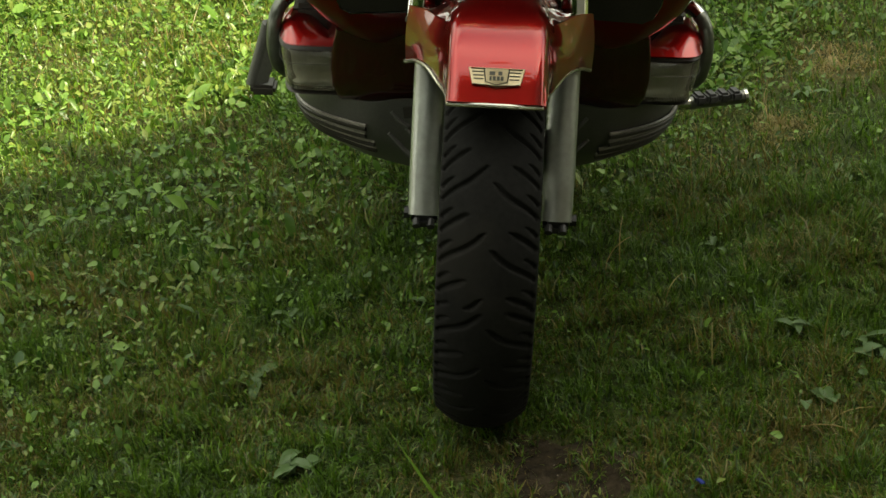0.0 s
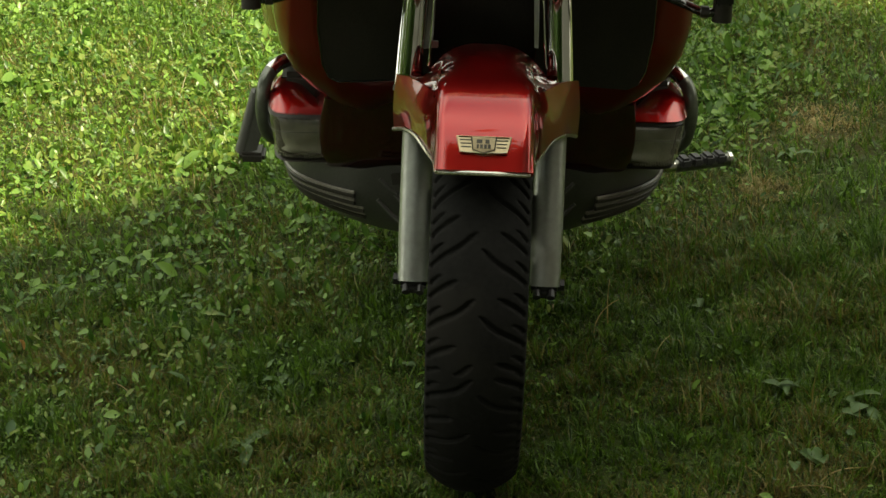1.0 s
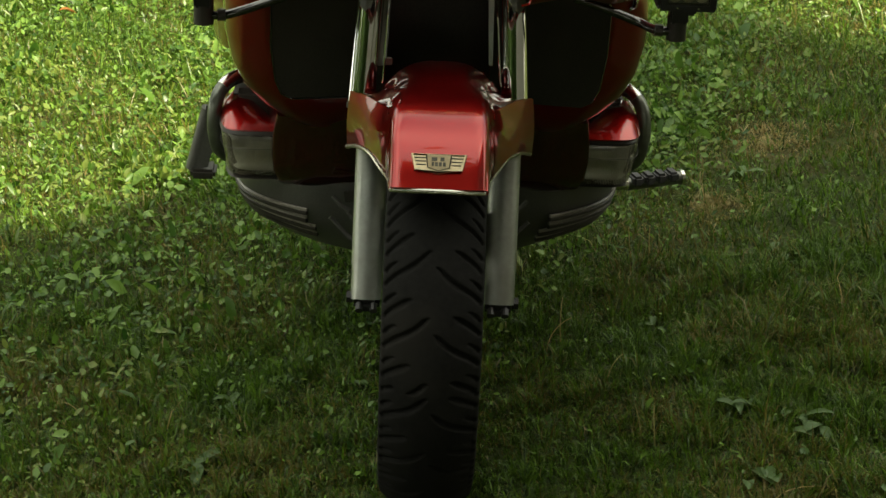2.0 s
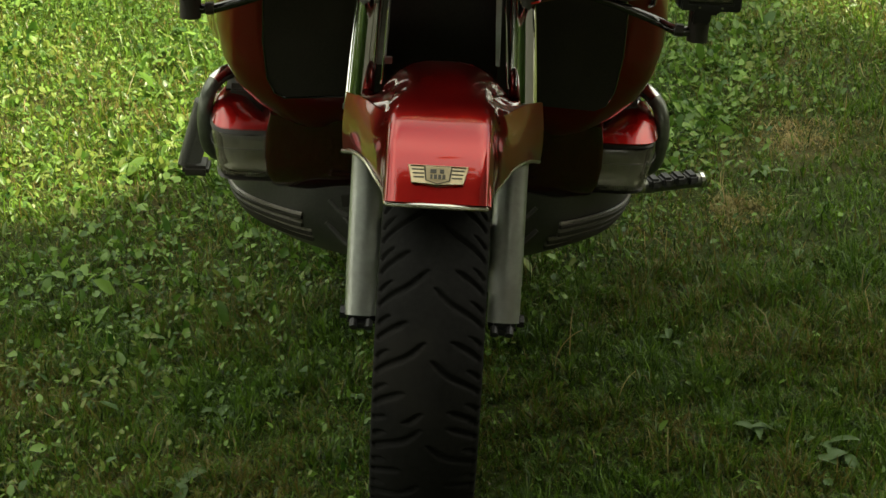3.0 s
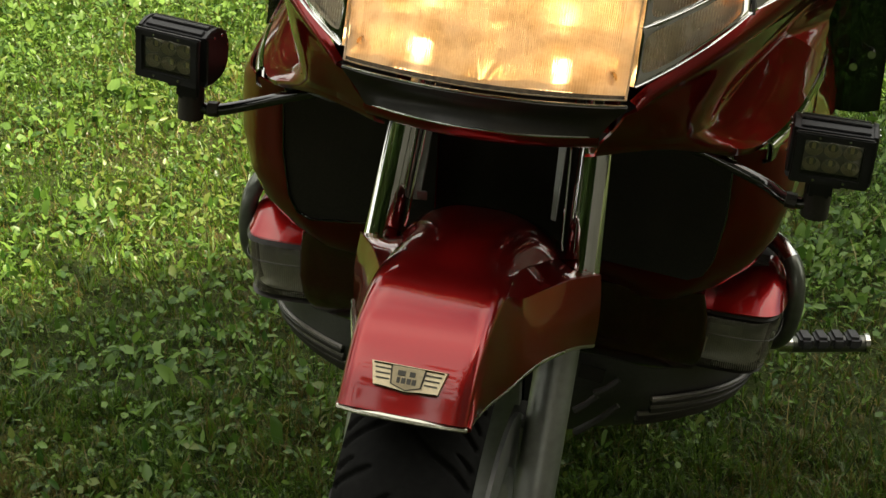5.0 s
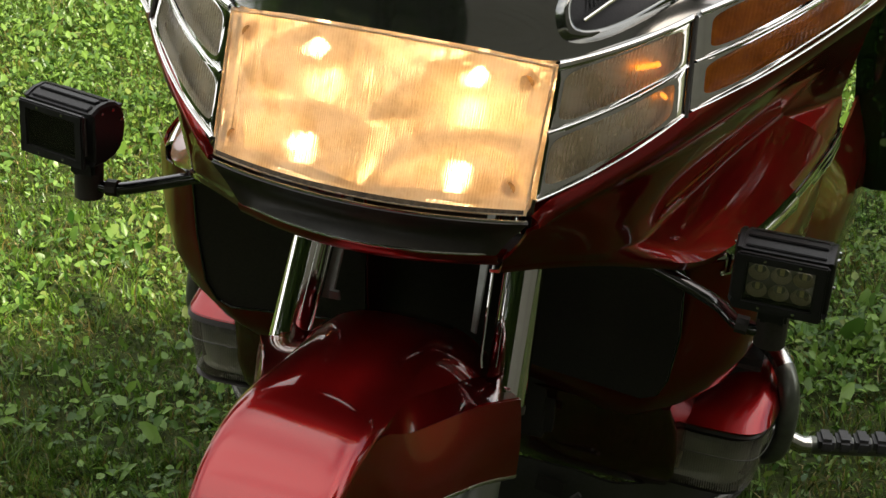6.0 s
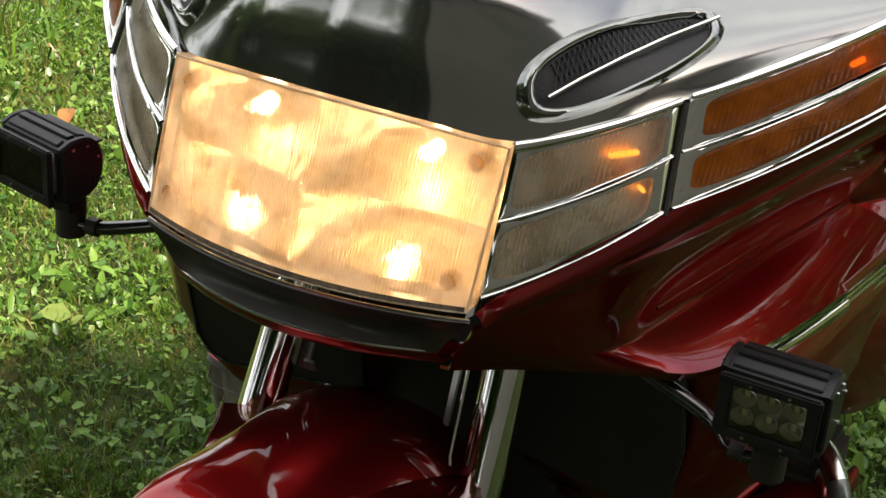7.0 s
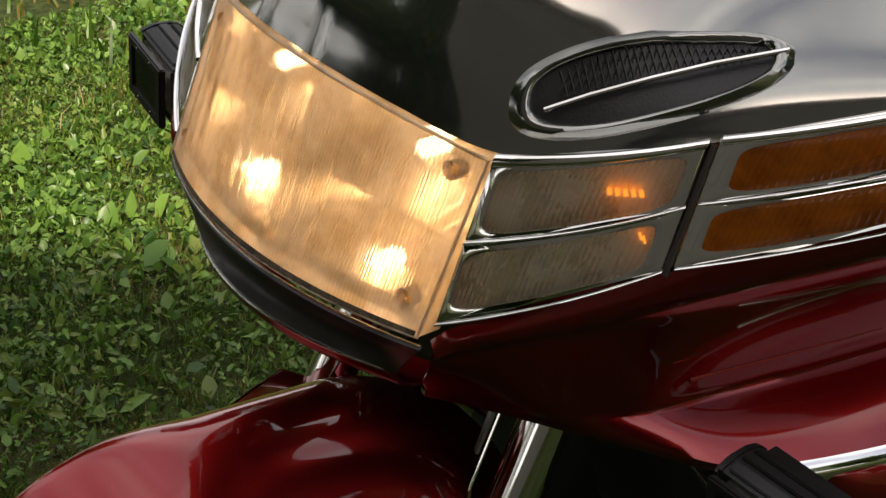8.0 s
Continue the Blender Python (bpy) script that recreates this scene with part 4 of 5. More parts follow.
        for z, xc, yf in ((0.768, 0.258, 0.276), (0.74, 0.267, 0.296), (0.66, 0.269, 0.318), (0.60, 0.262, 0.328), (0.575, 0.252, 0.337), (0.566, 0.236, 0.341)):
            rows.append([Vector((s * x, yf + 0.004 + 0.03 * (1 - (x - 0.085) / (xc - 0.085)) - 0.006, z)) for x in np.linspace(0.085, xc, 9)])
        cover = part("inset_cover", solid(loft(rows), 0.005 * s), BLACK, shell, "matt black inset cover")
        border = [r[-1] + Vector((0, -0.002, 0)) for r in rows] + [p + Vector((0, -0.002, 0)) for p in rows[-1][::-1][1:]]
        part("cover_edge", rod(border, 0.0016, 6), BLACK_GLOSS, cover)
        roof = [[Vector((s * x, y, z)) for x in np.linspace(0.08, xo, 7)] for y, xo, z in ((0.16, 0.18, 0.790), (0.22, 0.22, 0.774), (0.30, 0.255, 0.758), (0.42, 0.29, 0.752))]
        part("pocket_roof", loft(roof), BLACK, shell)
        # body below the shell, its red darkened to read as shade
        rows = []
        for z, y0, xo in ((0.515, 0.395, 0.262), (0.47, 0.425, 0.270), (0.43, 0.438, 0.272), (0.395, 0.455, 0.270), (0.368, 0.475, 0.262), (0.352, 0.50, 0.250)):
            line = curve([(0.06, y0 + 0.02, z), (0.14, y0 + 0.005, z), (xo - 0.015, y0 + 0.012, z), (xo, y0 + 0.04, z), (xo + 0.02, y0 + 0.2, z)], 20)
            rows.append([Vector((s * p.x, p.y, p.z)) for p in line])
        part("lower_front", solid(loft(rows), 0.003 * s), SHADED_RED, shell, "red lower cowl, paint darkened as in shade", 60)
        make_corner_lamp(s)
        make_belly(s)
        make_crash_bar(s)
    front_lamp = [(0.1528, 0.0775, 0.884), (0.2575, 0.1705, 0.952), (0.1528, 0.1120, 1.000), (0.249, 0.2035, 1.033)]
    rear_lamp = [(0.2625, 0.1750, 0.955), (0.400, 0.384, 1.026), (0.254, 0.2085, 1.036), (0.392, 0.408, 1.100)]
    for s in (1, -1):
        lamp_panel("turn_signal_panel", front_lamp, ((0.03, 0.90, 0.07, 0.44), (0.05, 0.93, 0.54, 0.93)), s, CLEAR_LENS, ((0.60, 0.735, 0.011), (0.64, 0.72, 0.011), (0.68, 0.705, 0.011), (0.72, 0.69, 0.011), (0.76, 0.675, 0.011), (0.83, 0.34, 0.006), (0.855, 0.30, 0.006)) if s > 0 else (), "chrome-framed clear turn signal with glowing amber bulb", Vector((0.006, -0.006, 0)))
        lamp_panel("side_marker_panel", rear_lamp, ((0.05, 0.93, 0.08, 0.44), (0.06, 0.95, 0.55, 0.93)), s, AMBER_LENS, ((0.66, 0.68, 0.025),) if s > 0 else (), "chrome-framed amber side marker lamps", Vector((0.008, -0.008, 0)))
        part("panel_joint", rod([(s * 0.2605, 0.170, 0.950), (s * 0.2525, 0.204, 1.032)], 0.0022, 8), BLACK, bike)
    # smoked wind deflector and its knob behind the fairing's edge
    for s in (1, -1):
        rows = [[Vector((s * (x + lean), y, z)) for x, y in ((0.385, 0.97), (0.42, 0.955), (0.45, 0.96), (0.475, 0.98))] for z, lean in ((0.60, 0.0), (0.70, -0.005), (0.80, -0.018), (0.95, -0.03))]
        wing = part("wind_deflector", solid(loft(rows), 0.004), SMOKE, bike, "dark smoked plastic wind deflector")
        for x, z in ((0.425, 0.675), (0.448, 0.697)):
            part("deflector_knob", rod([(s * x, 0.935, z), (s * x, 0.96, z)], 0.006, 10), CHROME, wing)
        top = curve([(0.338, 0.50, 0.735), (0.352, 0.58, 0.732), (0.366, 0.68, 0.724), (0.376, 0.82, 0.722), (0.382, 1.0, 0.722)], 17)
        mid = curve([(0.346, 0.52, 0.665), (0.370, 0.60, 0.650), (0.396, 0.72, 0.645), (0.404, 0.86, 0.648), (0.404, 1.02, 0.650)], 17)
        low = curve([(0.340, 0.56, 0.600), (0.362, 0.62, 0.572), (0.388, 0.73, 0.560), (0.404, 0.87, 0.570), (0.412, 1.03, 0.590)], 17)
        rows = []
        for a, b, c in zip(top, mid, low):
            row = curve([a, b, c], 13)
            row.append(c + Vector((-0.006, 0.002, -0.004)))
            row.append(c + Vector((-0.03, 0.01, 0.0)))
            rows.append([Vector((s * p.x, p.y, p.z)) for p in row])
        part("side_pocket", solid(loft(rows), 0.004 * s), RED, bike, "red rounded lower fairing pocket", 60)
        part("brake_line", rod([(s * 0.092, 0.196, 0.640), (s * 0.090, 0.198, 0.648), (s * 0.081, 0.262, 0.80)], 0.0016, 8), CHROME, bike, "thin bright brake line beside the fork")
    # stay plates between the forks: a broad one with a tab, and a slim tapering one
    plate = part("stay_plate", solid(loft([[(-0.098, 0.246, 0.653), (-0.086, 0.243, 0.655)], [(-0.094, 0.262, 0.70), (-0.083, 0.259, 0.702)], [(-0.088, 0.29, 0.79), (-0.080, 0.287, 0.79)]]), 0.003), ALUMINIUM, bike, "bright steel stay plate between the forks")
    part("stay_tab", box((0.012, 0.003, 0.014), (-0.082, 0.241, 0.662), 0.001, Matrix.Rotation(0.35, 4, "X")), ALUMINIUM, plate)
    part("stay_plate", solid(loft([[(0.074, 0.217, 0.667), (0.079, 0.214, 0.667)], [(0.072, 0.236, 0.72), (0.079, 0.233, 0.72)], [(0.070, 0.258, 0.79), (0.079, 0.255, 0.79)]]), 0.003), ALUMINIUM, bike, "slim bright steel stay plate between the forks")
    # dark core that fills the bike behind the fairing
    part("engine_core", box((0.40, 0.55, 0.46), (0, 0.82, 0.56), 0.03), BLACK, bike, "dark engine and radiator space")
    # added black box that stops sky light leaking through behind the nose
    part("nose_light_stop", box((0.50, 0.03, 0.42), (0, 0.47, 0.93), 0.01), BLACK, bike)
    part("radiator_cover", box((0.26, 0.03, 0.36), (0, 0.42, 0.62), 0.01), BLACK, bike)


def make_corner_lamp(s):
    def layer(z, grow, yf):
        line = curve([(0.246, yf + 0.004, z), (0.30, yf, z), (0.342 + grow, yf + 0.004, z), (0.360 + grow, yf + 0.026, z), (0.368 + grow, yf + 0.08, z), (0.372 + grow, yf + 0.19, z)], 24)
        return [Vector((s * p.x, p.y, p.z)) for p in line]
    body = part("cornering_lamp", solid(loft([layer(0.460, 0, 0.485), layer(0.455, 0.001, 0.482), layer(0.452, -0.003, 0.500), layer(0.378, -0.012, 0.502), layer(0.372, -0.010, 0.490), layer(0.362, -0.03, 0.52)]), 0.002 * s), BLACK, bike, "cornering lamp with clear lens under a red cap", 40)
    lens = part("cornering_lens", loft([layer(0.4515, 0.001, 0.483), layer(0.44, 0.001, 0.4805), layer(0.40, -0.006, 0.4815), layer(0.379, -0.009, 0.485)]), CORNER_LENS, body, "clear ribbed cornering lens")
    lens.visible_shadow = False
    part("lamp_rib", rod(layer(0.428, 0.0015, 0.4795), 0.0006, 6), GREY_PLASTIC, body)
    part("lamp_reflector", loft([layer(0.448, -0.006, 0.487), layer(0.438, -0.008, 0.4935), layer(0.412, -0.012, 0.4925), layer(0.394, -0.016, 0.4935), layer(0.386, -0.015, 0.490)]), ALUMINIUM, body)
    part("lamp_bulb", rod([(s * 0.268, 0.4895, 0.398), (s * 0.270, 0.4895, 0.418)], 0.004, 10), BOWL, body, "clear bulb seen through the lens")
    part("lamp_mount", box((0.13, 0.13, 0.13), (s * 0.285, 0.655, 0.435), 0.01), BLACK, body)
    base = layer(0.460, 0.001, 0.482)
    top = curve([(0.256, 0.500, 0.463), (0.296, 0.565, 0.473), (0.328, 0.612, 0.486), (0.350, 0.618, 0.489), (0.364, 0.61, 0.478), (0.367, 0.68, 0.472)], 24)
    top = [Vector((s * p.x, p.y, p.z)) for p in top]
    rows = []
    for v in np.linspace(0, 1, 9):
        rows.append([a.lerp(b, v) + Vector((0, -0.004, 0.006)) * math.sin(math.pi * v) for a, b in zip(base, top)])
    back = [p + Vector((-0.02 * s, 0.05, -0.05)) for p in top]
    rows.append(back)
    part("lamp_cap", solid(loft(rows), 0.003 * s), RED, body, "glossy red lamp cap", 50)


def make_belly(s):
    top = [(0.06, 0.452, 0.386), (0.15, 0.460, 0.379), (0.22, 0.476, 0.367), (0.33, 0.585, 0.358), (0.36, 0.75, 0.36)]
    low = [(0.03, 0.52, 0.205), (0.12, 0.54, 0.222), (0.214, 0.575, 0.233), (0.294, 0.63, 0.254), (0.335, 0.75, 0.276)]
    a, b = curve(top, 25), curve(low, 25)
    rows = []
    for v in np.linspace(0, 1, 13):
        rows.append([Vector((s * p.x, p.y, p.z)) for p in [(x.lerp(y, v) + Vector((0.008, -0.02, -0.004)) * math.sin(math.pi * v)) for x, y in zip(a, b)]])
    belly = part("belly_panel", solid(loft(rows), 0.004 * s), GREY_PLASTIC, bike, "grey louvred plastic belly panel", 50)
    for k, v in enumerate((0.36, 0.49, 0.62, 0.75)):
        i0, i1 = 11 - k // 2, 23 - k
        line = []
        for i in range(i0, i1):
            p = a[i].lerp(b[i], v) + Vector((0.008, -0.02, -0.004)) * math.sin(math.pi * v)
            line.append(Vector((s * (p.x + 0.002), p.y - 0.005, p.z - 0.002)))
        part("louver_slot", rod(line, 0.0054, 6), BLACK, belly, "dark louver slot")
        # lip coloured paler than the panel, standing for the highlight on its edge
        part("louver_lip", rod([p + Vector((0, -0.0035, 0.0065)) for p in line], 0.0034, 6), LIP_GLINT, belly, "louver lip, coloured paler for its highlight")


    # opening and stiffening ridges on the inner part
    part("belly_opening", box((0.034, 0.004, 0.021), (s * 0.131, 0.4415, 0.362), 0.001, Matrix.Rotation(radians(8 * s), 4, "Y")), BLACK, belly, "dark opening in the panel")
    for line in ([(0.139, 0.434, 0.337), (0.154, 0.434, 0.347), (0.168, 0.438, 0.362)], [(0.116, 0.432, 0.308), (0.130, 0.432, 0.320), (0.142, 0.434, 0.334)], [(0.120, 0.438, 0.272), (0.147, 0.437, 0.296), (0.172, 0.440, 0.322)]):
        part("belly_ridge", rod([(s * x, y, z) for x, y, z in line], 0.0055, 8, 0.7), GREY_PLASTIC, belly)


def make_crash_bar(s):
    path = curve([(0.30, 0.66, 0.508), (0.336, 0.625, 0.516), (0.360, 0.592, 0.512), (0.375, 0.575, 0.492), (0.381, 0.570, 0.458), (0.380, 0.572, 0.422), (0.371, 0.585, 0.388), (0.340, 0.62, 0.362), (0.28, 0.66, 0.352)], 41)
    pts = [Vector((s * p.x, p.y, p.z)) for p in path]
    bar = part("crash_bar", rod(pts, 0.0125, 14), BAR, bike, "grey rubber-sleeved engine guard tube")
    part("bar_end", rod(pts[:13], 0.0131, 14), WORN_CHROME, bar, "bare chromed end of the guard")


def make_pegs():
    base, tip = Vector((0.408, 0.885, 0.236)), Vector((0.521, 0.915, 0.243))
    d = tip - base
    peg = part("foot_peg", rod([base, tip], 0.0130, 16), BAR, bike, "folding foot peg with black rubber pads")
    part("peg_bracket", rod([Vector((0.31, 0.86, 0.27)), base - d * 0.12, base + d * 0.02], 0.0125, 12), WORN_CHROME, peg)
    for k in range(4):
        p = base + d * (0.16 + 0.215 * k)
        pad = box((0.0222, 0.036, 0.021), p + Vector((0, -0.003, 0.0090)), 0.005, Matrix.Rotation(math.atan2(d.y, d.x), 4, "Z"))
        part("rubber_pad", pad, PEG_RUBBER, peg, "black ribbed rubber pad")
    part("peg_cap", rod([tip - d * 0.03, tip + d * 0.03], 0.016, 16), WORN_CHROME, peg)
    low, high = Vector((-0.452, 0.915, 0.235)), Vector((-0.418, 0.90, 0.365))
    folded = part("foot_peg", rod([low, high], 0.016, 14), GREY_PLASTIC, bike, "foot peg folded upright")
    part("peg_foot", box((0.05, 0.06, 0.02), low + Vector((0.02, 0, -0.004)), 0.006), BLACK, folded)
    part("peg_plate", loft([[low + Vector((0.0, -0.015, 0)), low + Vector((0.03, -0.02, 0.01))], [high + Vector((-0.005, -0.015, 0.01)), high + Vector((0.03, -0.02, 0.01))]]), GREY_PLASTIC, folded)


def make_pod(s, at, yaw, pitch):
    """A small black work lamp with six diodes, on its stalk and arm."""
    m = Matrix.Translation(at) @ Matrix.Rotation(radians(yaw), 4, "Z") @ Matrix.Rotation(radians(pitch), 4, "X") @ Matrix.Diagonal((1, 0.92, 0.84, 1))
    w, h = 0.080, 0.074
    prof = [(-0.019, -0.030), (-0.019, 0.029), (-0.022, 0.032), (-0.008, 0.0375), (0.006, 0.0375), (0.017, 0.034), (0.026, 0.026), (0.031, 0.014), (0.032, 0.0), (0.030, -0.014), (0.024, -0.026), (0.014, -0.033), (-0.004, -0.036), (-0.022, -0.035)]
    body = part("light_pod", loft([[Vector((x, y, z)) for y, z in prof] for x in (-w / 2, w / 2)], True, True), BLACK_METAL, bike, "black six-diode work light pod", 25, m)
    for sx in (-1, 1):
        cap = [[Vector((sx * (w / 2 + d), y * k, z * k)) for y, z in prof] for d, k in ((0.0, 1.05), (0.004, 1.05), (0.006, 0.96))]
        part("end_plate", loft(cap, True, True), BLACK_METAL, body, smooth=25, m=m)
        for y, z in ((-0.008, 0.030), (0.010, 0.029), (0.024, 0.012), (0.018, -0.020)):
            part("plate_screw", rod([(sx * (w / 2 + 0.005), y, z), (sx * (w / 2 + 0.0080), y, z)], 0.0020, 8), WORN_CHROME, body, m=m)
    for y, z, tip in ((-0.0145, 0.0358, -20), (-0.001, 0.0388, 0), (0.0115, 0.0366, 17)):
        part("cooling_fin", box((w - 0.006, 0.0098, 0.0040), (0, y, z), 0.001, Matrix.Rotation(radians(-tip), 4, "X")), BLACK_METAL, body, m=m)
    for z in (-0.024, -0.012, 0.0, 0.012, 0.024):
        part("cooling_fin", box((w, 0.012, 0.003), (0, 0.032, z), 0.001), BLACK_METAL, body, m=m)
    fr = []
    for size, cx, cz in (((w + 0.004, 0.007, 0.011), 0, 0.0285), ((w + 0.004, 0.007, 0.013), 0, -0.0300), ((0.011, 0.007, 0.060), -w / 2 + 0.004, 0), ((0.011, 0.007, 0.060), w / 2 - 0.004, 0)):
        fr.append(box(size, (cx, -0.0325, cz), 0.0018))
    part("front_bezel", join(*fr), BLACK_METAL, body, smooth=25, m=m)
    for sx in (-1, 1):
        for z in (0.0285, -0.030):
            part("bezel_screw", rod([(sx * 0.016, -0.034, z), (sx * 0.016, -0.0370, z)], 0.0016, 8), WORN_CHROME, body, m=m)
    for i in (-1, 0, 1):
        for j in (-1, 1):
            c = Vector((i * 0.0205, -0.0305, j * 0.0108))
            rows = []
            for r, y in ((0.0098, 0.0), (0.0085, 0.004), (0.0045, 0.010), (0.0022, 0.0115)):
                rows.append([c + Vector((math.cos(a) * r, y, math.sin(a) * r)) for a in np.linspace(0, 2 * math.pi, 17)])
            cup = part("diode_cup", loft(rows), CUP, body, "small mirrored diode cup", m=m)
            part("diode", box((0.0042, 0.002, 0.0085), c + Vector((0, 0.0085, 0)), 0.0005), DIODE, cup, m=m)
    part("cup_plate", box((0.070, 0.003, 0.050), (0, -0.0205, 0)), ALUMINIUM, body, m=m)
    glass = part("pod_glass", box((0.066, 0.0015, 0.048), (0, -0.0335, 0)), glass_cover, body, m=m)
    glass.visible_shadow = False
    foot = Vector(at) + Vector((0, 0.030, -0.045))
    part("pod_bracket", join(box((0.040, 0.030, 0.016), Vector(at) + Vector((0, 0.018, -0.040)), 0.003), box((0.028, 0.026, 0.022), Vector(at) + Vector((-0.004 * s, 0.026, -0.054)), 0.003)), BLACK_METAL, body)
    part("pod_stalk", rod([foot + Vector((-0.004 * s, 0, -0.008)), foot + Vector((-0.004 * s, 0, -0.048))], 0.0155, 16), BLACK, body, "black rubber-covered stalk")
    end = foot + Vector((-0.004 * s, 0, -0.034))
    arm = part("pod_arm", rod(curve([Vector((s * 0.205, 0.262, 0.766)), Vector((s * 0.25, 0.262, 0.752)), Vector((s * 0.305, 0.258, 0.733)), end + Vector((-0.03 * s, 0, 0.0)), end], 21), 0.0072, 12), BLACK_GLOSS, bike, "bent black steel lamp bracket arm")
    part("arm_clamp", rod([end + Vector((-0.034 * s, 0, 0.001)), end + Vector((-0.022 * s, 0, 0))], 0.0095, 10), BLACK, arm)


CUP = material("diode_reflector", (0.72, 0.68, 0.58), 0.28, 0.6, 0, 0.05, 60)
DIODE = material("diode_chip", (0.85, 0.8, 0.5), 0.4)
glass_cover = glass_material("pod_cover_glass", (0.92, 0.92, 0.88), haze=0.01, haze_color=(0.35, 0.34, 0.28))
def make_rear():
    """The plain lower rear: engine block and rear wheel, out of sight behind the fairing."""
    part("engine_block", box((0.44, 0.50, 0.34), (0, 1.02, 0.36), 0.04), BLACK, bike, "dark engine block")
    part("rear_tyre", ring(0, 1.72, 0.305, [(-0.06, 0.20), (-0.068, 0.25), (-0.055, 0.29), (0, 0.305), (0.055, 0.29), (0.068, 0.25), (0.06, 0.20)], 48), RUBBER, bike, "black rear tyre")


make_front_end()
make_fender()
make_headlight()
make_nose()
make_fairing()
make_pegs()
make_rear()
make_pod(1, (0.367, 0.206, 0.805), 0, 4)
make_pod(-1, (-0.373, 0.224, 0.803), -13, 2)

# ---- the house that shades the lawn, and the trees round it ----
def make_house():
    """A plain sided house behind the camera; its eaves draw the edge of the shade."""
    along, away = Vector((0.75, 0.66, 0)).normalized(), Vector((0.66, -0.75, 0)).normalized()
    rise = 4.7
    foot = Vector((-1.09, 1.205, 0)) + Vector((0.85, -0.53, 0)) * (rise / math.tan(SUN_EL))
    house = new("house")
    tagged(house, "beige clapboard house with grey roof", "house")
    turn = Matrix.Translation(foot) @ Matrix(((along.x, away.x, 0, 0), (along.y, away.y, 0, 0), (0, 0, 1, 0), (0, 0, 0, 1)))
    part("wall", box((4.7, 7, rise - 0.1), (-0.05, 3.9, (rise - 0.1) / 2)), SIDING, house, smooth=0, m=turn)
    for k in range(int(rise / 0.2) - 1):
        part("siding_board", box((4.7, 0.03, 0.19), (-0.05, 0.39, 0.1 + 0.2 * k), 0, None), SIDING, house, smooth=0, m=turn)
    bm = bmesh.new()
    pts = [(-2.6, 0, rise), (2.5, 0, rise), (2.5, 4, rise + 1.6), (-2.6, 4, rise + 1.6), (-2.6, 8, rise), (2.5, 8, rise)]
    v = [bm.verts.new(p) for p in pts]
    bm.faces.new((v[0], v[1], v[2], v[3]))
    bm.faces.new((v[3], v[2], v[5], v[4]))
    part("roof", solid(bm, 0.12), ROOFING, house, smooth=0, m=turn)


def make_tree(x, y, tall, seed):
    r = np.random.default_rng(seed)
    tree = new("tree")
    tree.location = (x, y, 0)
    tagged(tree, "leafy green deciduous tree at the lawn's edge, out of view", "tree", "trees round the lawn")
    limbs = [rod([(0, 0, -0.1), (0.05, 0, tall * 0.3), (0.0, 0.1, tall * 0.62)], 0.2, 10, 0.4)]
    for k in range(6):
        a = k * 1.05 + r.uniform(0, 0.5)
        limbs.append(rod([(0, 0, tall * (0.25 + 0.05 * k)), (math.cos(a) * tall * 0.13, math.sin(a) * tall * 0.13, tall * (0.4 + 0.05 * k)), (math.cos(a) * tall * 0.25, math.sin(a) * tall * 0.25, tall * (0.5 + 0.05 * k))], 0.07, 6, 0.3))
    part("trunk", join(*limbs), BARK, tree)
    n = 9000
    clumps = r.normal(0, 1, (26, 3))
    clumps /= np.linalg.norm(clumps, axis=1)[:, None]
    centre = clumps * r.uniform(0.45, 1.0, (26, 1)) * np.array([tall * 0.28, tall * 0.28, tall * 0.36]) + np.array([0, 0, tall * 0.58])
    pick = r.integers(0, 26, n)
    p = centre[pick] + r.normal(0, 1, (n, 3)) * tall * 0.065
    s = r.uniform(0.10, 0.24, (n, 1)) * max(1.0, tall / 9)
    a, b = r.normal(0, 1, (n, 3)), r.normal(0, 1, (n, 3))
    a /= np.linalg.norm(a, axis=1)[:, None]
    b -= a * (a * b).sum(1)[:, None]
    b /= np.linalg.norm(b, axis=1)[:, None]
    v = np.stack([p - a * s, p + b * s * 0.5, p + a * s, p - b * s * 0.5], 1).reshape(-1, 3)
    i = np.arange(n)[:, None] * 4
    crown = mesh_from("crown", v, i + np.array([0, 1, 2, 3]), np.empty((0, 3), int), CROWN)
    crown.parent = tree


make_house()
# unseen trees, placed and sized to darken what paint and chrome reflect
for k, (x, y, tall) in enumerate(((0.3, -6.6, 6.5), (2.3, -6.8, 10), (-0.5, -9.0, 8), (-4.2, -8.2, 7), (-2.4, -6.4, 6.5), (3.0, -11, 8.5), (-9, -9, 10), (-12, -4, 8), (-11, 2, 8), (-9.5, 8, 7), (-2.5, 12, 7.5), (2.5, 11.5, 8), (7, 10.5, 8), (4.9, 11.2, 4.6), (9.6, 9, 4.8), (11.5, 6, 5), (4.6, 14.5, 5.5), (7.6, 13.5, 5.5), (-6, 11, 4.8), (-5, -13, 9), (-15, -8, 11))):
    make_tree(x, y, tall, 20 + k)


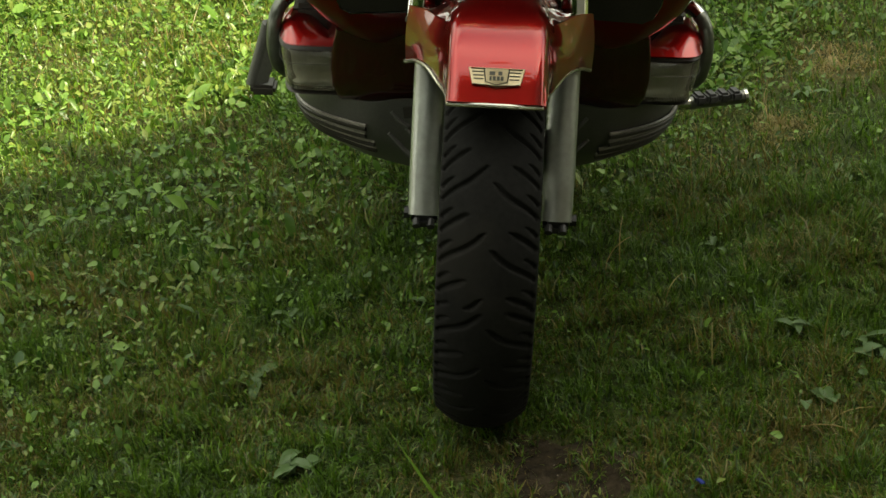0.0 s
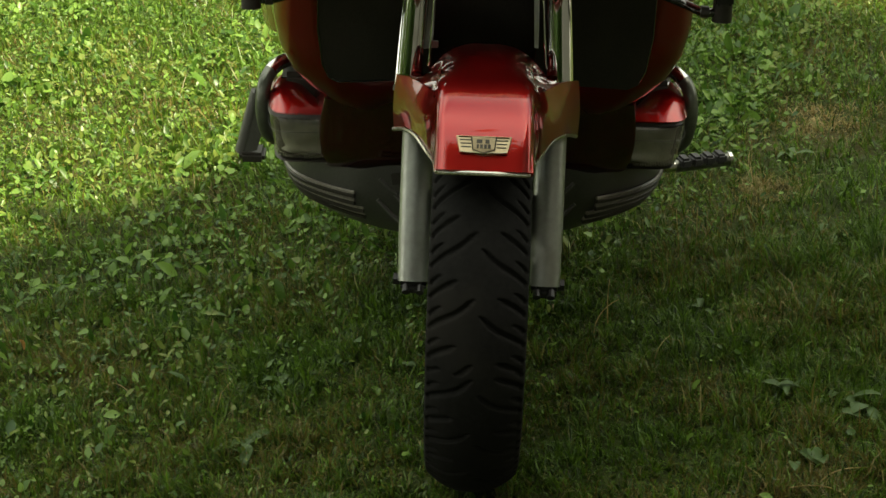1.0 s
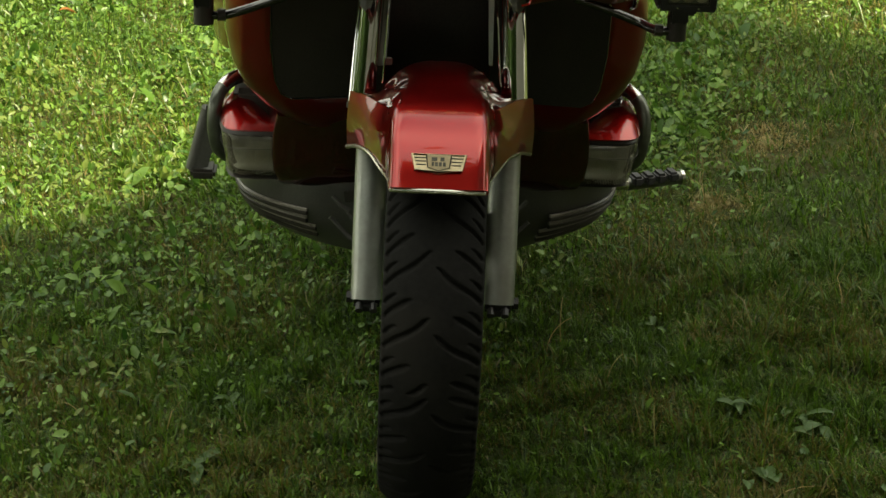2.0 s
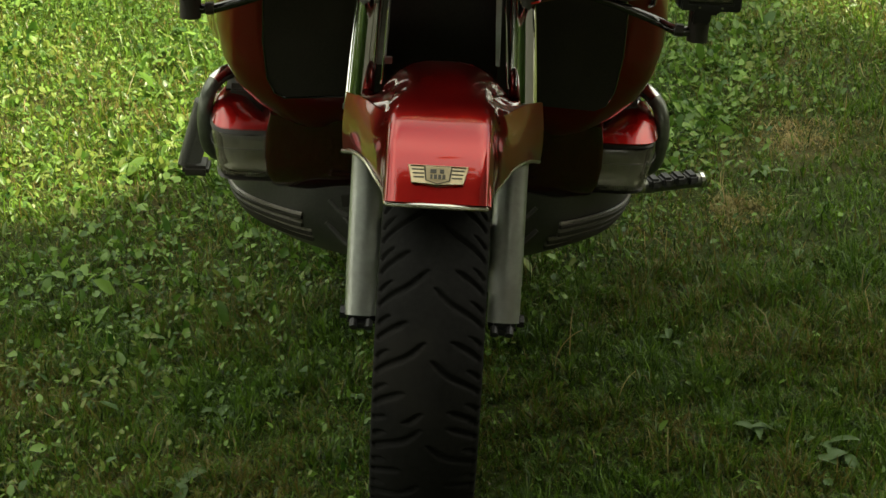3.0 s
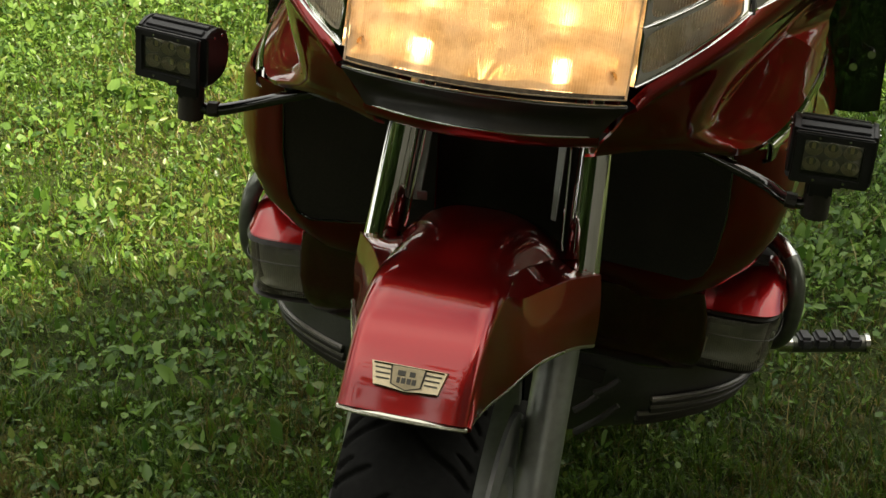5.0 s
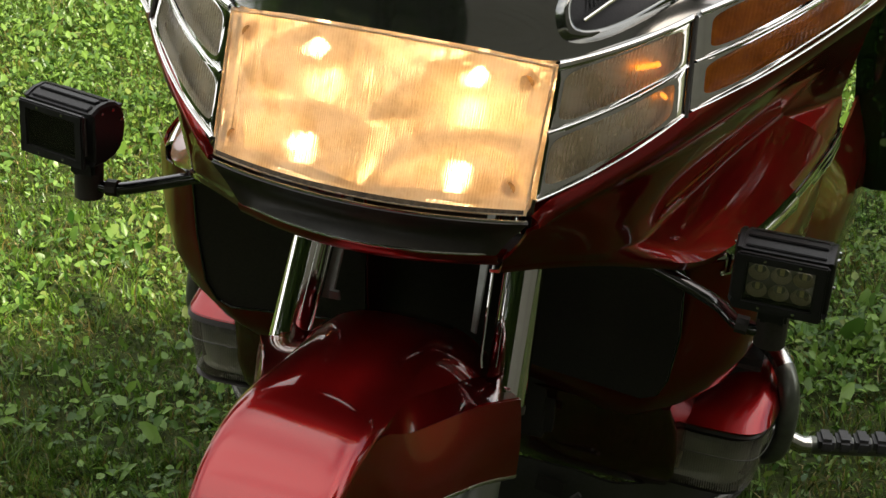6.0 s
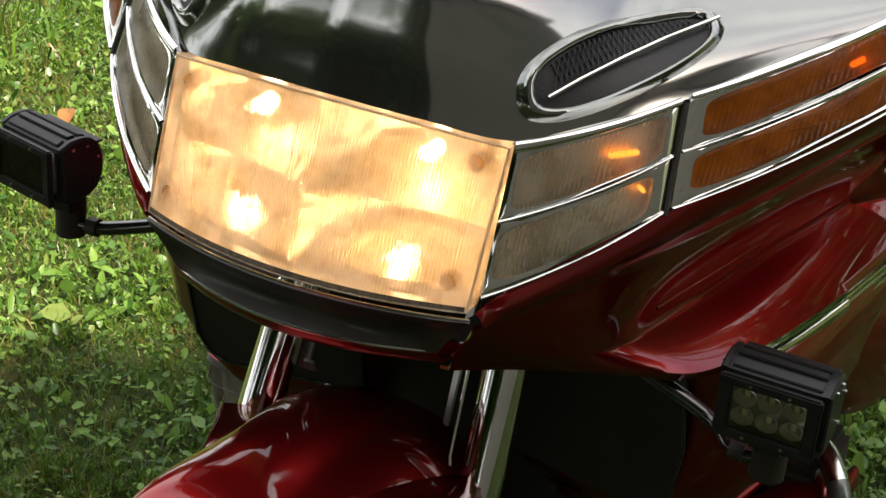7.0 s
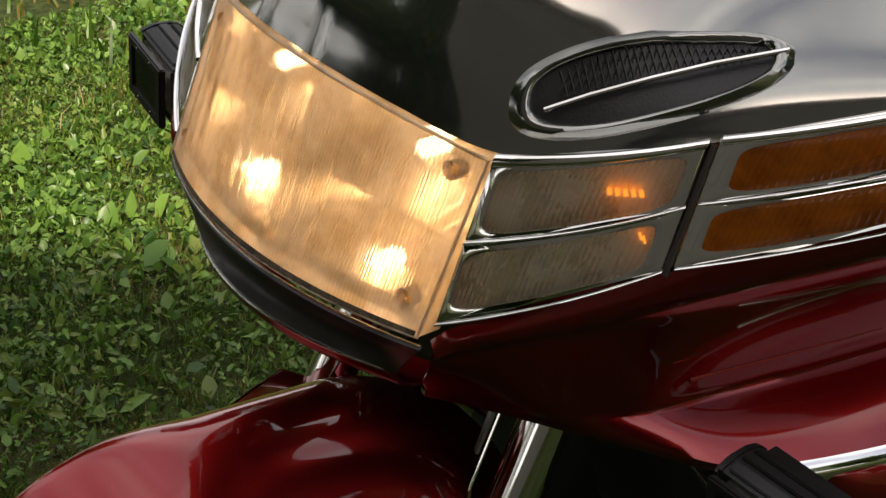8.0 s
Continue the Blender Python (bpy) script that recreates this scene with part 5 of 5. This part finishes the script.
# ---- small things on the lawn ----
def leaf_blade(length, width, bend):
    """One pointed oval leaf with a folded rib, growing along +y and drooping."""
    rows = []
    for k in range(7):
        t = k / 6
        w = width * math.sin(math.pi * min(1, 0.12 + t * 0.88)) ** 0.8 * (1 if k < 6 else 0.05)
        y, z = length * t * (1 - 0.18 * bend * t), length * (0.55 * t - bend * t * t)
        rows.append([Vector((-w / 2, y, z + w * 0.18)), Vector((-w / 4, y, z + w * 0.06)), Vector((0, y, z)), Vector((w / 4, y, z + w * 0.06)), Vector((w / 2, y, z + w * 0.18))])
    return loft(rows)


def make_weed(x, y, size, leaves, seed, spread=2 * math.pi, start=0.0):
    r = random.Random(seed)
    weed = new("weed")
    weed.location = (x, y, float(ground_height(x, y)) + 0.014)
    tagged(weed, "pale green broadleaf weed rosette in the grass", "weed", "weeds in the lawn")
    for k in range(leaves):
        m = Matrix.Translation((r.uniform(-0.4, 0.4) * size, r.uniform(-0.3, 0.3) * size, 0)) @ Matrix.Rotation(start + spread * k / leaves + r.uniform(-0.9, 0.9), 4, "Z") @ Matrix.Rotation(r.uniform(-0.4, 0.25), 4, "X")
        part("leaf", leaf_blade(size * r.uniform(0.45, 1.15), size * r.uniform(0.30, 0.46), r.uniform(0.35, 0.7)), WEED, weed, smooth=60, m=m)


for k, (x, y, size, n) in enumerate(((-0.405, 0.183, 0.062, 6), (-0.368, 0.420, 0.042, 4), (-0.478, 0.593, 0.04, 4), (-0.308, -0.105, 0.06, 7), (0.524, 0.238, 0.05, 5), (0.583, 0.195, 0.055, 4), (0.499, -0.006, 0.06, 5), (0.612, 0.137, 0.05, 4), (-0.274, 0.490, 0.03, 4), (-0.737, 0.588, 0.04, 3), (-0.134, 0.438, 0.028, 3), (-0.739, 0.894, 0.036, 4), (-0.588, 0.823, 0.034, 4), (0.401, 0.585, 0.036, 3), (0.684, 1.358, 0.045, 4), (0.686, 0.858, 0.045, 4))):
    make_weed(x, y, size, n, 40 + k)


def make_stem(x, y, tall, lean, turn):
    """A long arching grass stem."""
    d = Vector((math.cos(turn), math.sin(turn), 0))
    pts = [Vector((x, y, 0)) + d * (lean * t * t) + Vector((0, 0, tall * (t - 0.45 * t ** 3 * lean / max(tall, 0.01)))) for t in np.linspace(0, 1, 9)]
    ob = part("grass_stem", rod(pts, 0.0016, 5, 0.4), STRAW, None)
    tagged(ob, "long pale arching grass stem", "grass stem", "stems in the lawn")


for k, (x, y, tall, lean, turn) in enumerate(((0.198, 0.514, 0.09, 0.06, 0.5), (0.228, 0.558, 0.10, 0.03, 1.2), (0.335, 0.168, 0.07, 0.02, 1.9), (0.354, 0.145, 0.08, 0.03, 1.4), (0.507, -0.072, 0.05, 0.10, 0.4), (0.545, -0.125, 0.06, 0.09, 2.8), (0.431, -0.081, 0.05, 0.07, 2.0), (0.392, 0.873, 0.10, 0.03, 1.5), (0.431, 0.895, 0.09, 0.02, 1.2), (0.296, 0.37, 0.07, 0.05, 0.8), (-0.643, 0.416, 0.05, 0.05, 2.5))):
    make_stem(x, y, tall, lean, turn)


def make_dry_leaf(x, y, size, turn, tilt):
    bm = leaf_blade(size, size * 0.6, 0.4)
    ob = part("fallen_leaf", bm, DRY, None, smooth=60, m=Matrix.Translation((x, y, 0.045)) @ Matrix.Rotation(turn, 4, "Z") @ Matrix.Rotation(tilt, 4, "X"))
    tagged(ob, "dry orange-brown fallen leaf on grass", "leaf", "fallen leaves")


for x, y, size, turn, tilt in ((-1.88, 2.061, 0.07, 0.5, 0.1), (-0.877, 0.583, 0.026, 1.5, 1.2), (-1.162, 3.259, 0.06, 2.0, 0.2)):
    make_dry_leaf(x, y, size, turn, tilt)
bit = part("plastic_scrap", box((0.007, 0.016, 0.003), (0.296, -0.245, 0.03), 0.001, Matrix.Rotation(0.5, 4, "Z")), BLUE)
tagged(bit, "tiny blue plastic scrap in the grass", "litter")


def make_pebbles():
    r = np.random.default_rng(5)
    for k in range(22):
        x, y = 0.085 + r.normal(0, 0.06), -0.143 + r.normal(0, 0.045)
        bm = bmesh.new()
        bmesh.ops.create_icosphere(bm, subdivisions=1, radius=1.0)
        bm.transform(Matrix.Translation((x, y, float(ground_height(x, y)) + 0.003)) @ Matrix.Diagonal((*(r.uniform(0.002, 0.005, 3) * np.array([1, 1, 0.6])), 1)))
        tagged(part("pebble", bm, PEBBLE, None, smooth=60), "small pale pebble on bare soil", "pebble", "pebbles on the bare spot")


make_pebbles()


def make_dirt():
    """The bare earth before the tyre, an uneven low crust."""
    rows = []
    for k, f in enumerate((0.02, 0.4, 0.75, 1.0)):
        row = []
        for a in np.linspace(0, 2 * math.pi, 41)[:-1]:
            r = f * (0.115 + 0.025 * math.sin(3 * a + 1) + 0.018 * math.sin(7 * a))
            x, y = 0.1 + r * math.cos(a), -0.173 + r * math.sin(a)
            row.append(Vector((x, y, float(ground_height(x, y)) + (0.006 if k < 3 else 0.0005) + 0.003 * math.sin(40 * x) * math.cos(37 * y))))
        rows.append(row)
    tagged(part("bare_soil", loft(rows, True), DIRT, None, smooth=60), "bare brown earth worn into the lawn", "ground", kind="structure")


make_dirt()
